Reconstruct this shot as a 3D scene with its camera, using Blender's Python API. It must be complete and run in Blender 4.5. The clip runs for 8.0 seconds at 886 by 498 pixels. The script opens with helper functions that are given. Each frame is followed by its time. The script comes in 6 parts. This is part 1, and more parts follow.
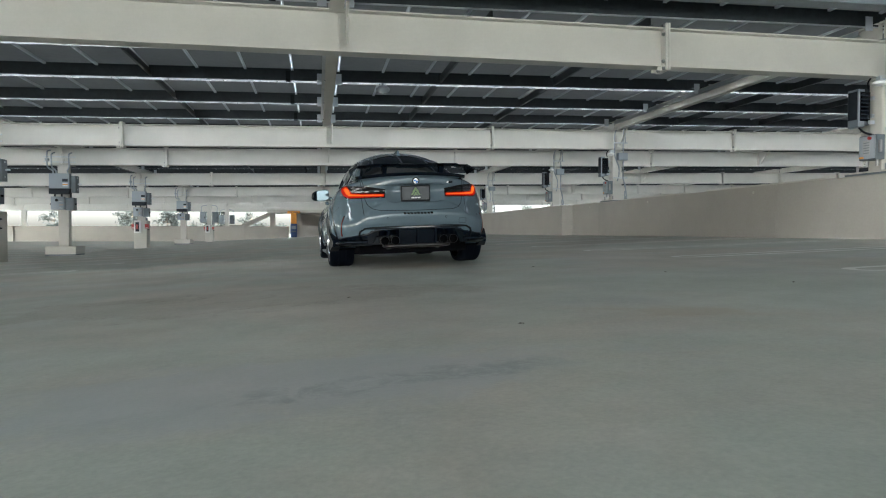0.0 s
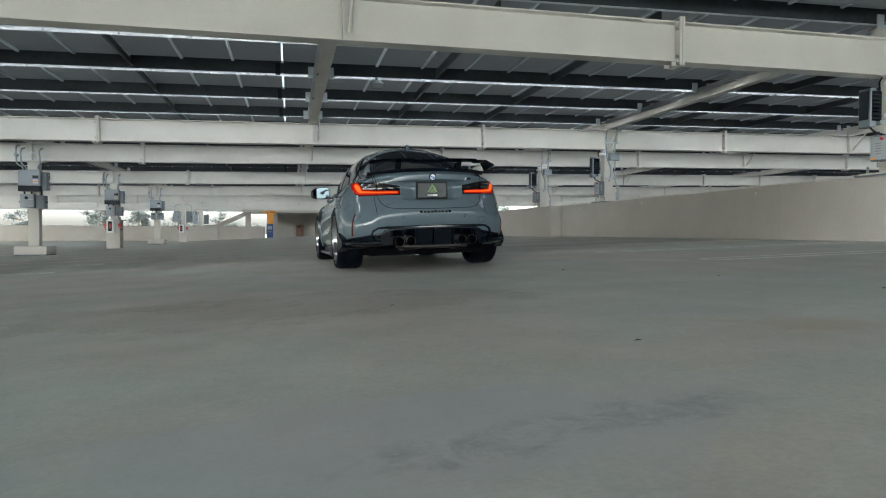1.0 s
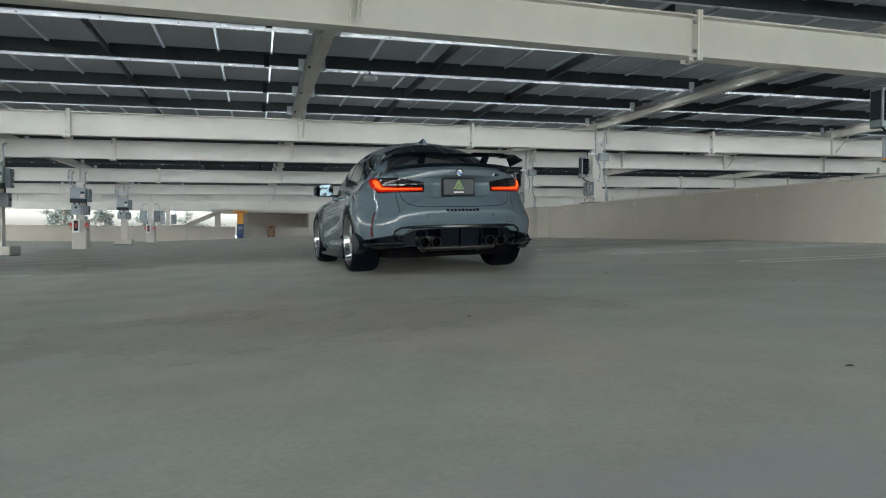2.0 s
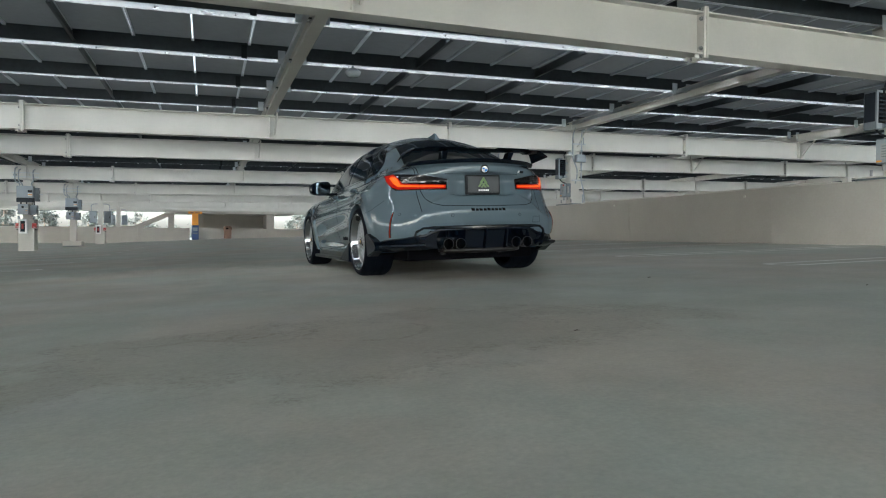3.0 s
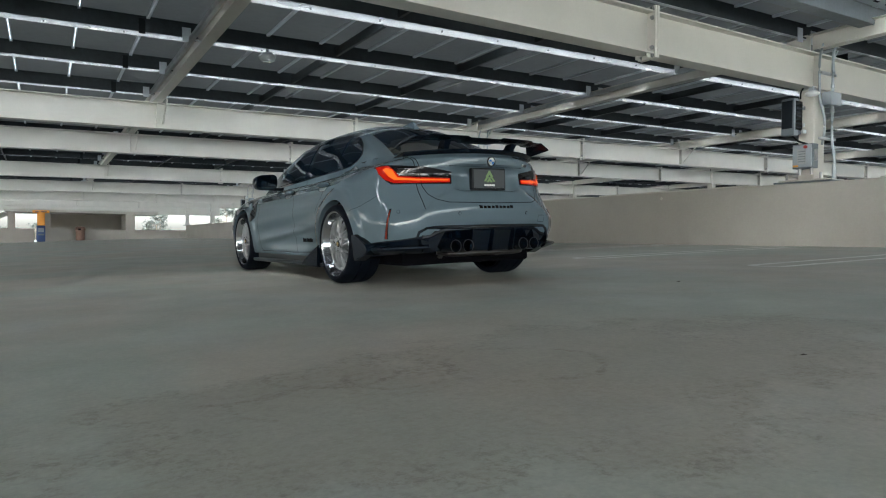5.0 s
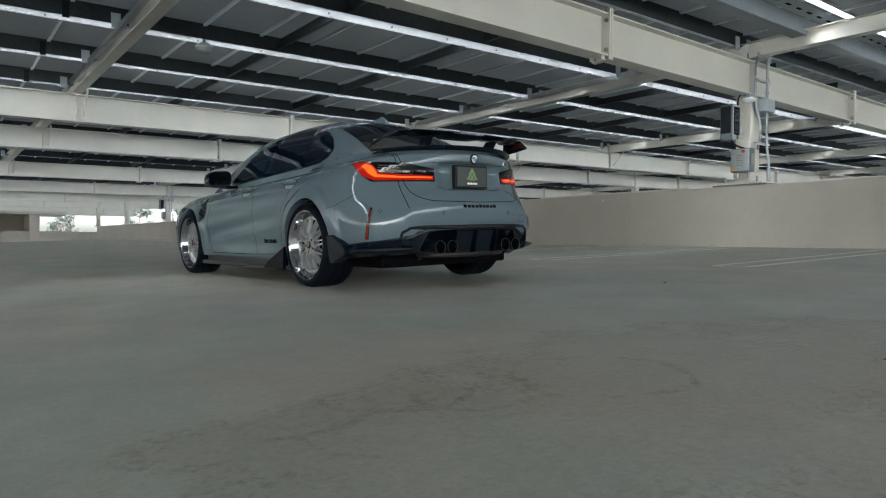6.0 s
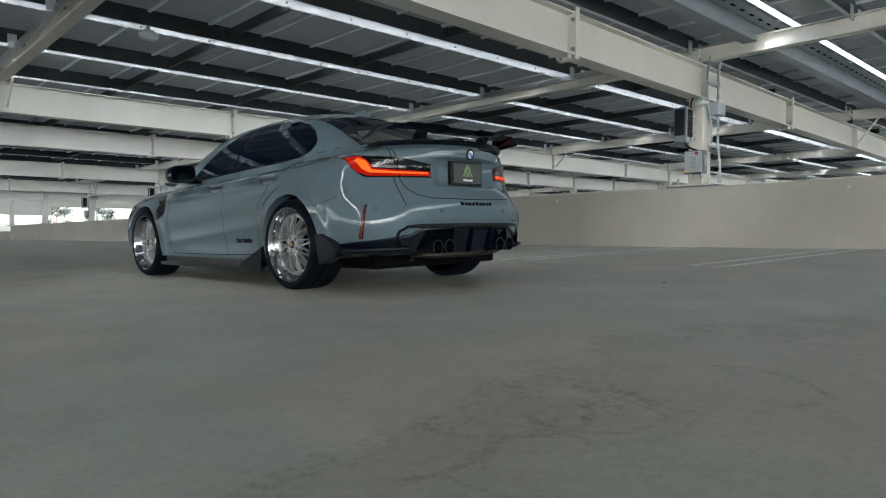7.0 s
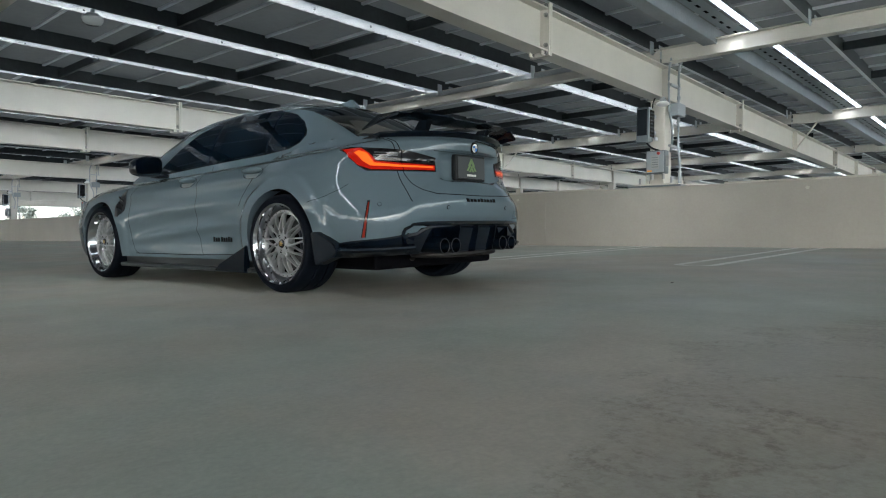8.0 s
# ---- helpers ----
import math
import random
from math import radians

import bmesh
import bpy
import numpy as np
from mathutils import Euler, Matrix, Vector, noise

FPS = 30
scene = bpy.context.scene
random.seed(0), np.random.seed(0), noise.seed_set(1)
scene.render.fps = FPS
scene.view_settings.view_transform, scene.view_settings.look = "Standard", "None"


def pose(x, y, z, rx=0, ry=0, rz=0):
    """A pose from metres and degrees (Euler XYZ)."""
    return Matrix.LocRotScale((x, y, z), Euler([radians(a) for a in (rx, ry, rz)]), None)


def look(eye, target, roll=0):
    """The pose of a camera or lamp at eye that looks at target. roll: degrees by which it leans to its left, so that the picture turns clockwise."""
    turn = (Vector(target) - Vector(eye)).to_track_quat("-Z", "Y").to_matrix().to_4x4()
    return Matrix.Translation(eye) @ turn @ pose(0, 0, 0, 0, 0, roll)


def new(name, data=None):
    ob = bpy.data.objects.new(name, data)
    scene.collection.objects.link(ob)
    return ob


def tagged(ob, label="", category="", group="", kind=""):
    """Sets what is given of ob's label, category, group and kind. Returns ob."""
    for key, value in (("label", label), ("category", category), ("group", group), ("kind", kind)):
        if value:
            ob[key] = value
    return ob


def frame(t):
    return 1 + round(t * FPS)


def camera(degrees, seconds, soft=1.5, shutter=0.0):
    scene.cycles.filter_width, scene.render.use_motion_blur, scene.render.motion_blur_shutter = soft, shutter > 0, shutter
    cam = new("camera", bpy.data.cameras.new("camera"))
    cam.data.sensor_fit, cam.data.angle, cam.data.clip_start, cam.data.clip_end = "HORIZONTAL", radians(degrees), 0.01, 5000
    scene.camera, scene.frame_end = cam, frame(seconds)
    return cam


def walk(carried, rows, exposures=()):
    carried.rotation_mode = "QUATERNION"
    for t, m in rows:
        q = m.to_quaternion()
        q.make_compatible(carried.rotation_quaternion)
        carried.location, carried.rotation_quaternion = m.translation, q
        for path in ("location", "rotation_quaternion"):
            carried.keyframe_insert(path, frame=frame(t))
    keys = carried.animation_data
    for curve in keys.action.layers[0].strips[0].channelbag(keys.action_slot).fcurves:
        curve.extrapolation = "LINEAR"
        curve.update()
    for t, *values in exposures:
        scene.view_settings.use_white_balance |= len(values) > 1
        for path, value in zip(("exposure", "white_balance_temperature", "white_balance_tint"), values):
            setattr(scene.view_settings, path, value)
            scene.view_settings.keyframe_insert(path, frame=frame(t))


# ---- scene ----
cam = camera(67.3, 8.0, soft=1.1)
METRES, EYE, TILT, LEAN, TURN = 5.35, 0.45, -1.5, 0.0, -10.65
EXPOSURE, KELVIN, TINT = 4.09, 5920, 4
ROWS = [
    (0.0, 0.0, 0.0, 0.0, 0.0, 0.0, 0.0),
    (0.5, -0.0425, 0.0469, 0.0006, -0.96, 0.01, -0.05),
    (1.0, -0.0898, 0.0971, 0.0003, -2.26, 0.09, -0.16),
    (2.5, -0.251, 0.2592, 0.0013, -6.74, 0.26, -0.26),
    (3.0, -0.3053, 0.3112, 0.0015, -8.91, 0.37, -0.25),
    (3.5, -0.3542, 0.3624, 0.0022, -11.39, 0.45, -0.18),
    (4.0, -0.3989, 0.4101, 0.0021, -14.06, 0.5, -0.1),
    (4.5, -0.4409, 0.459, 0.003, -16.98, 0.49, -0.04),
    (6.0, -0.5394, 0.5831, 0.0036, -26.9, 0.67, 0.25),
    (6.5, -0.5655, 0.6227, 0.0032, -29.79, 0.68, 0.32),
    (7.0, -0.593, 0.6681, 0.0037, -32.7, 0.68, 0.37),
    (7.5, -0.6156, 0.717, 0.0039, -35.52, 0.63, 0.41),
    (8.0, -0.6318, 0.7647, 0.0042, -38.02, 0.63, 0.5),
]
walk(cam, [(t, pose(0, 0, EYE, TILT, LEAN, TURN) @ pose(METRES * x, METRES * y, METRES * z, 90 + pitch, roll, yaw)) for t, x, y, z, yaw, pitch, roll in ROWS],
     exposures=[(0.0, EXPOSURE, KELVIN, TINT)])

# ---- world and sun: a bright overcast sky ----
world = bpy.data.worlds.new("overcast_sky")
scene.world = world
world.use_nodes = True
wn, wl = world.node_tree.nodes, world.node_tree.links
wn.clear()
w_out, w_bg, w_sky = wn.new("ShaderNodeOutputWorld"), wn.new("ShaderNodeBackground"), wn.new("ShaderNodeTexSky")
w_hsv = wn.new("ShaderNodeHueSaturation")
w_sky.sky_type, w_sky.sun_disc = "NISHITA", False
w_sky.sun_elevation, w_sky.sun_rotation = radians(38), radians(240)
w_sky.air_density, w_sky.dust_density, w_sky.ozone_density = 1.0, 4.0, 1.0
w_hsv.inputs["Saturation"].default_value = 0.35
w_bg.inputs["Strength"].default_value = 0.15
wl.new(w_sky.outputs["Color"], w_hsv.inputs["Color"])
w_co, w_xyz, w_ramp, w_haze = wn.new("ShaderNodeTexCoord"), wn.new("ShaderNodeSeparateXYZ"), wn.new("ShaderNodeValToRGB"), wn.new("ShaderNodeMix")
w_haze.data_type, w_haze.blend_type = "RGBA", "MULTIPLY"
w_haze.inputs["Factor"].default_value = 1.0
w_ramp.color_ramp.elements[0].position, w_ramp.color_ramp.elements[0].color = 0.0, (0.5, 0.465, 0.42, 1)
w_ramp.color_ramp.elements[1].position, w_ramp.color_ramp.elements[1].color = 0.25, (1.2, 1.2, 1.2, 1)
wl.new(w_co.outputs["Generated"], w_xyz.inputs["Vector"])
wl.new(w_xyz.outputs["Z"], w_ramp.inputs["Fac"])
wl.new(w_hsv.outputs["Color"], w_haze.inputs["A"])
wl.new(w_ramp.outputs["Color"], w_haze.inputs["B"])
wl.new(w_haze.outputs["Result"], w_bg.inputs["Color"])
wl.new(w_bg.outputs["Background"], w_out.inputs["Surface"])
sun = new("sun", bpy.data.lights.new("sun", "SUN"))
sun.data.energy, sun.data.angle, sun.data.color = 0.4, radians(25), (1.0, 0.96, 0.9)
sun.matrix_world = look((-22, -12.7, 20), (0, 0, 0))


# ---- materials ----
def material(name, base, rough=0.6, metal=0.0, grain=0.0, grain_size=60.0, stain=0.0, stain_size=1.5, bump=0.0, bump_size=200.0,
             coat=0.0, rough_vary=0.0, tint=None, specular=0.5, piece=0.0):
    """A surface with variation at two scales: fine grain and broad stains."""
    m = bpy.data.materials.new(name)
    m.use_nodes = True
    n, l = m.node_tree.nodes, m.node_tree.links
    b = n["Principled BSDF"]
    b.inputs["Roughness"].default_value, b.inputs["Metallic"].default_value = rough, metal
    b.inputs["Coat Weight"].default_value, b.inputs["Coat Roughness"].default_value = coat, 0.015
    b.inputs["Specular IOR Level"].default_value = specular
    b.inputs["Base Color"].default_value = (*base, 1)
    if not (grain or stain or bump or piece):
        return m
    co = n.new("ShaderNodeTexCoord")
    where = co.outputs["Object"]

    def mottle(size, detail, lo, hi):
        tex, ramp = n.new("ShaderNodeTexNoise"), n.new("ShaderNodeMapRange")
        tex.inputs["Scale"].default_value, tex.inputs["Detail"].default_value, tex.inputs["Roughness"].default_value = size, detail, 0.6
        l.new(where, tex.inputs["Vector"])
        ramp.inputs["From Min"].default_value, ramp.inputs["From Max"].default_value = 0.3, 0.7
        ramp.inputs["To Min"].default_value, ramp.inputs["To Max"].default_value = lo, hi
        l.new(tex.outputs["Fac"], ramp.inputs["Value"])
        return ramp.outputs["Result"]

    def times(a, k):
        node = n.new("ShaderNodeMix")
        node.data_type, node.blend_type = "RGBA", "MULTIPLY"
        node.inputs["Factor"].default_value = 1.0
        l.new(a, node.inputs["A"])
        l.new(k, node.inputs["B"])
        return node.outputs["Result"]

    rgb = n.new("ShaderNodeRGB")
    rgb.outputs[0].default_value = (*base, 1)
    colour = rgb.outputs[0]
    if tint:
        mix = n.new("ShaderNodeMix")
        mix.data_type = "RGBA"
        l.new(mottle(stain_size * 0.6, 4, 0, 1), mix.inputs["Factor"])
        l.new(colour, mix.inputs["A"])
        mix.inputs["B"].default_value = (*tint, 1)
        colour = mix.outputs["Result"]
    if stain:
        colour = times(colour, mottle(stain_size, 6, 1 - stain, 1 + stain))
    if grain:
        colour = times(colour, mottle(grain_size, 4, 1 - grain, 1 + grain))
    if piece:
        info, ramp = n.new("ShaderNodeObjectInfo"), n.new("ShaderNodeMapRange")
        ramp.inputs["To Min"].default_value, ramp.inputs["To Max"].default_value = 1 - piece, 1 + piece
        l.new(info.outputs["Random"], ramp.inputs["Value"])
        colour = times(colour, ramp.outputs["Result"])
    l.new(colour, b.inputs["Base Color"])
    if rough_vary:
        l.new(mottle(stain_size * 1.7, 5, rough - rough_vary, rough + rough_vary), b.inputs["Roughness"])
    if bump:
        tex, bmp = n.new("ShaderNodeTexNoise"), n.new("ShaderNodeBump")
        tex.inputs["Scale"].default_value, tex.inputs["Detail"].default_value = bump_size, 4
        l.new(where, tex.inputs["Vector"])
        bmp.inputs["Strength"].default_value, bmp.inputs["Distance"].default_value = bump, 0.01
        l.new(tex.outputs["Fac"], bmp.inputs["Height"])
        l.new(bmp.outputs["Normal"], b.inputs["Normal"])
    return m


def glowing(name, base, glow, strength):
    m = material(name, base, 0.15, specular=0.12)
    b = m.node_tree.nodes["Principled BSDF"]
    b.inputs["Emission Color"].default_value, b.inputs["Emission Strength"].default_value = (*glow, 1), strength
    return m


BEIGE = material("beige_steel_paint", (0.54, 0.517, 0.468), 0.42, grain=0.02, grain_size=30, stain=0.06, stain_size=0.9, bump=0.03, bump_size=90, rough_vary=0.08)
# darker, greyer copy of WALL, toned down for the east parapet alone
WALL_EAST = material("east_wall_concrete", (0.375, 0.357, 0.324), 0.75, grain=0.03, grain_size=25, stain=0.06, stain_size=0.7, bump=0.12, bump_size=70, tint=(0.36, 0.342, 0.307))
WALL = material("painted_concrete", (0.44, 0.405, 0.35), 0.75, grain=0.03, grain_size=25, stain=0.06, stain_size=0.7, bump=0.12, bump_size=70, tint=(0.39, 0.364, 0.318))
PLINTH = material("plinth_concrete", (0.5, 0.48, 0.43), 0.75, grain=0.04, grain_size=25, stain=0.08, stain_size=1.2, bump=0.12, bump_size=60)
LINE = material("worn_white_line_paint", (0.72, 0.72, 0.69), 0.6, grain=0.12, grain_size=18, stain=0.2, stain_size=2.5)
ZINC = material("galvanised_steel", (0.46, 0.48, 0.5), 0.36, 1.0, grain=0.06, grain_size=22, stain=0.12, stain_size=3, rough_vary=0.08)
# lit copy of the galvanised steel: its brightness is put into the colour
LIT_ZINC = material("lit_galvanised", (0.6, 0.62, 0.64), 0.4, 0.1, grain=0.05, grain_size=22, rough_vary=0.05)
DAYLIT_TRAY = material("translucent_tray", (0.72, 0.75, 0.78), 0.22, 1.0, grain=0.04, grain_size=14, stain=0.1, stain_size=1.3, rough_vary=0.07)
EDGE_ZINC = material("dull_galvanised", (0.2, 0.22, 0.235), 0.45, 0.2, grain=0.08, grain_size=18, stain=0.1, stain_size=2)
# shaded copy of the galvanised steel: dark colour paints the webs' shade
SHADED_ZINC = material("shaded_galvanised", (0.03, 0.036, 0.04), 0.4, specular=0.25, grain=0.12, grain_size=12, stain=0.2, stain_size=3)
ZINC_PALE = material("pale_galvanised_plate", (0.5, 0.53, 0.56), 0.5, 0.4, grain=0.06, grain_size=22)
BACKSHEET = material("solar_panel_backsheet", (0.15, 0.152, 0.142), 0.5, grain=0.1, grain_size=9, stain=0.1, stain_size=0.8)
ALU = material("aluminium_frame", (0.75, 0.76, 0.78), 0.3, 1.0)
BOX_GREY = material("light_grey_enclosure", (0.27, 0.3, 0.325), 0.45, grain=0.02, stain=0.05)
BOX_DARK = material("dark_enclosure", (0.01, 0.014, 0.02), 0.4, specular=0.2, grain=0.05)
BOX_STEEL = material("grey_steel_enclosure", (0.12, 0.14, 0.155), 0.5, grain=0.04, stain=0.08, stain_size=4)
CONDUIT = material("metal_conduit", (0.3, 0.33, 0.35), 0.4, 0.6, grain=0.05)
RED = material("red_paint", (0.35, 0.03, 0.025), 0.45, grain=0.04)
ORANGE = material("orange_yellow_paint", (0.75, 0.3, 0.03), 0.5, grain=0.04)
BLUE = material("dark_blue_paint", (0.02, 0.05, 0.16), 0.45, grain=0.04)
WHITE = material("white_paint", (0.75, 0.75, 0.73), 0.5, grain=0.03)
LEAF_DRY = material("dry_leaf_brown", (0.06, 0.045, 0.035), 0.8, grain=0.2, grain_size=60)
BROWN = material("brown_aggregate", (0.2, 0.12, 0.085), 0.8, grain=0.2, grain_size=40)
BLACK = material("black_plastic", (0.006, 0.007, 0.009), 0.45, specular=0.2, grain=0.1, grain_size=120)
ZINC_LABEL = material("faded_sticker", (0.3, 0.31, 0.31), 0.6, grain=0.1, grain_size=80)
STEEL = material("bolt_steel", (0.3, 0.3, 0.3), 0.4, 0.9)
DISC = material("brake_disc_iron", (0.05, 0.05, 0.052), 0.5, 0.6)
PAINT = material("grey_car_paint", (0.093, 0.126, 0.149), 0.5, coat=1.0, grain=0.015, grain_size=900, stain=0.01, specular=0.0)
PAINT.node_tree.nodes["Principled BSDF"].inputs["Coat IOR"].default_value = 1.5
PAINT.node_tree.nodes["Principled BSDF"].inputs["Coat Roughness"].default_value = 0.05
GLOSS_BLACK = material("gloss_black", (0.0015, 0.0035, 0.008), 0.05, specular=0.45, grain=0.02)
CARBON = material("dark_carbon_trim", (0.003, 0.006, 0.011), 0.24, specular=0.17, grain=0.25, grain_size=300)
SKIRT = material("dark_grey_skirt", (0.02, 0.024, 0.027), 0.35, specular=0.3, grain=0.05)
GLASS = material("tinted_glass", (0.002, 0.006, 0.012), 0.01, specular=0.17)
GAP = material("panel_gap", (0.002, 0.002, 0.003), 0.8, specular=0.05)
TYRE = material("tyre_rubber", (0.003, 0.0045, 0.008), 0.6, specular=0.06, grain=0.12, grain_size=60, bump=0.1, bump_size=150)
CHROME = material("polished_rim_lip", (0.42, 0.43, 0.45), 0.07, 1.0)
SILVER = material("silver_wheel_face", (0.3, 0.31, 0.32), 0.3, 0.6, grain=0.03)
GOLD = material("gold_cap", (0.55, 0.38, 0.12), 0.3, 0.9)
STEEL_PIPE = material("brushed_exhaust_steel", (0.05, 0.047, 0.045), 0.4, 0.8, specular=0.3, grain=0.2, grain_size=14)
UNDER = material("underbody", (0.002, 0.002, 0.003), 0.8, specular=0.05)
LENS_RED = material("red_lens", (0.16, 0.012, 0.006), 0.2, coat=0.2)
LENS_SMOKE = material("smoked_lens", (0.005, 0.005, 0.007), 0.05, specular=0.4)
LENS_CLEAR = material("clear_lamp_glass", (0.4, 0.42, 0.43), 0.15, coat=0.5)
LENS_RIB = material("silver_lens_rib", (0.09, 0.09, 0.1), 0.3, 0.4)
LIT = glowing("lit_tail_lamp", (0.12, 0.012, 0.006), (1.0, 0.14, 0.012), 0.075)
LIT_RED = glowing("lit_tail_lamp_edge", (0.1, 0.006, 0.004), (1.0, 0.012, 0.003), 0.019)
MIRROR = material("mirror_glass", (0.13, 0.17, 0.2), 0.03, 1.0)
BADGE_BLUE = material("badge_blue", (0.02, 0.13, 0.42), 0.25)
BADGE_WHITE = material("badge_white", (0.42, 0.43, 0.44), 0.25)
PLATE_GREY = material("dark_grey_plate", (0.015, 0.018, 0.021), 0.35, grain=0.03)
GREEN = material("green_print", (0.14, 0.22, 0.08), 0.45)
BARK = material("bark", (0.09, 0.065, 0.045), 0.9, grain=0.2, grain_size=8)
LEAF = material("grey_green_leaves", (0.013, 0.017, 0.011), 0.7, grain=0.3, grain_size=1.5)
EARTH = material("far_ground", (0.1, 0.1, 0.075), 0.9, grain=0.2, grain_size=0.05, stain=0.3, stain_size=0.01)


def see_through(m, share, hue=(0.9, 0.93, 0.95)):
    """Lets some daylight through, as glass-backed solar panels do between their cells; also makes the trays glow."""
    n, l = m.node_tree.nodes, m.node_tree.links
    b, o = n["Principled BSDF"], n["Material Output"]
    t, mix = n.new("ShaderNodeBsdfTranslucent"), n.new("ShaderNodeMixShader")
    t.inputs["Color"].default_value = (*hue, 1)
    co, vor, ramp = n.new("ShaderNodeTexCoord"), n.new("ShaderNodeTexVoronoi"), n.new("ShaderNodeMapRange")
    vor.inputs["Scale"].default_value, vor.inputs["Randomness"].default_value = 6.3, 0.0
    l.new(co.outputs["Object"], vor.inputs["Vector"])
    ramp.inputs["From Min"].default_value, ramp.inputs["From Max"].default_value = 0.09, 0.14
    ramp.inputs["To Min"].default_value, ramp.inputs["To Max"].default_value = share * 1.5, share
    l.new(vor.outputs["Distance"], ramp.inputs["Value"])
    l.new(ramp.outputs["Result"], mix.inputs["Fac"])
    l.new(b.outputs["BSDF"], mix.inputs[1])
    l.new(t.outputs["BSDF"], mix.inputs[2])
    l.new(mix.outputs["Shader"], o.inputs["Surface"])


see_through(BACKSHEET, 0.05)
# added translucency: daylight from above imitates bright reflections on the steel flanges
see_through(DAYLIT_TRAY, 0.21, (0.95, 0.95, 0.95))


def deck_surface():
    """Sealed concrete: greenish and brownish clouds, scuffs, a dusty patch with tyre arcs and one long smear."""
    m = bpy.data.materials.new("deck_concrete")
    m.use_nodes = True
    n, l = m.node_tree.nodes, m.node_tree.links
    b = n["Principled BSDF"]
    co = n.new("ShaderNodeTexCoord").outputs["Object"]

    def noise_tex(size, detail=5.0, rough=0.6, distort=0.0, at_=co):
        t = n.new("ShaderNodeTexNoise")
        for key, value in (("Scale", size), ("Detail", detail), ("Roughness", rough), ("Distortion", distort)):
            t.inputs[key].default_value = value
        l.new(at_, t.inputs["Vector"])
        return t.outputs["Fac"]

    def remap(v, a, z, lo, hi, smooth=False):
        r = n.new("ShaderNodeMapRange")
        r.interpolation_type = "SMOOTHSTEP" if smooth else "LINEAR"
        for key, value in (("From Min", a), ("From Max", z), ("To Min", lo), ("To Max", hi)):
            r.inputs[key].default_value = value
        l.new(v, r.inputs["Value"])
        return r.outputs["Result"]

    def calc(op, a, k):
        r = n.new("ShaderNodeMath")
        r.operation = op
        for i, v in enumerate((a, k)):
            if isinstance(v, float):
                r.inputs[i].default_value = v
            else:
                l.new(v, r.inputs[i])
        return r.outputs[0]

    def mix(kind, fac, a, k):
        r = n.new("ShaderNodeMix")
        r.data_type, r.blend_type = "RGBA", kind
        for key, v in (("Factor", fac), ("A", a), ("B", k)):
            if isinstance(v, (float, tuple)):
                r.inputs[key].default_value = v
            else:
                l.new(v, r.inputs[key])
        return r.outputs["Result"]

    def away(x, y, sx=1.0, sy=1.0, turn=0.0):
        mp, ln = n.new("ShaderNodeMapping"), n.new("ShaderNodeVectorMath")
        mp.vector_type = "TEXTURE"
        mp.inputs["Location"].default_value, mp.inputs["Rotation"].default_value, mp.inputs["Scale"].default_value = (x, y, 0), (0, 0, radians(turn)), (sx, sy, 1)
        ln.operation = "LENGTH"
        l.new(co, mp.inputs["Vector"])
        l.new(mp.outputs["Vector"], ln.inputs[0])
        return ln.outputs["Value"]

    colour = mix("MIX", remap(noise_tex(0.36, 5, 0.6, 0.4), 0.4, 0.6, 0.0, 1.0, True), (0.372, 0.396, 0.344, 1), (0.412, 0.38, 0.322, 1))
    colour = mix("MIX", remap(noise_tex(0.9, 4, 0.5), 0.52, 0.72, 0.0, 0.6, True), colour, (0.366, 0.378, 0.362, 1))
    # broad wear and fine grain
    colour = mix("MULTIPLY", 1.0, colour, remap(noise_tex(2.4, 6, 0.65), 0.3, 0.7, 0.9, 1.08))
    colour = mix("MULTIPLY", 1.0, colour, remap(noise_tex(60.0, 3, 0.6), 0.3, 0.7, 0.92, 1.08))
    colour = mix("MULTIPLY", 1.0, colour, remap(noise_tex(16.0, 5, 0.7), 0.3, 0.7, 0.95, 1.05))
    # dusty patch with arcs of tyre marks
    edge = calc("ADD", away(PATCH[0], PATCH[1], 1.7, 0.78, PATCH[2]), remap(noise_tex(1.6, 6, 0.7), 0.3, 0.7, -0.45, 0.45))
    patch = remap(edge, 0.75, 1.05, 1.0, 0.0, True)
    fret = remap(noise_tex(9.0, 6, 0.75, 0.6), 0.42, 0.6, 0.0, 1.0)
    crumb = remap(noise_tex(38.0, 5, 0.8), 0.46, 0.6, 0.0, 1.0)
    rings = []
    for x, y, freq, reach in ((-1.17, 5.24, 62.0, 0.27), (-1.04, 5.03, 58.0, 0.25), (-1.52, 5.26, 60.0, 0.28), (-1.36, 4.95, 56.0, 0.26), (-0.6, 4.95, 52.0, 0.36)):
        far = away(x, y)
        wave = calc("SINE", calc("MULTIPLY", calc("ADD", far, remap(noise_tex(3.2, 5, 0.6), 0.3, 0.7, -0.05, 0.05)), freq), 0.0)
        near = calc("MULTIPLY", remap(far, reach - 0.04, reach, 1.0, 0.0, True), remap(far, reach * 0.5, reach * 0.7, 0.0, 1.0, True))
        rings.append(calc("MULTIPLY", remap(wave, 0.1, 0.9, 0.0, 1.0, True), near))
    arcs = rings[0]
    for r in rings[1:]:
        arcs = calc("MAXIMUM", arcs, r)
    arcs = calc("MULTIPLY", calc("MULTIPLY", arcs, remap(crumb, 0.0, 1.0, 0.3, 1.0)), remap(noise_tex(4.5, 4, 0.6), 0.42, 0.56, 0.0, 1.0))
    fringe = calc("MULTIPLY", remap(edge, 0.55, 0.8, 0.0, 1.0, True), remap(edge, 0.85, 1.1, 1.0, 0.0, True))
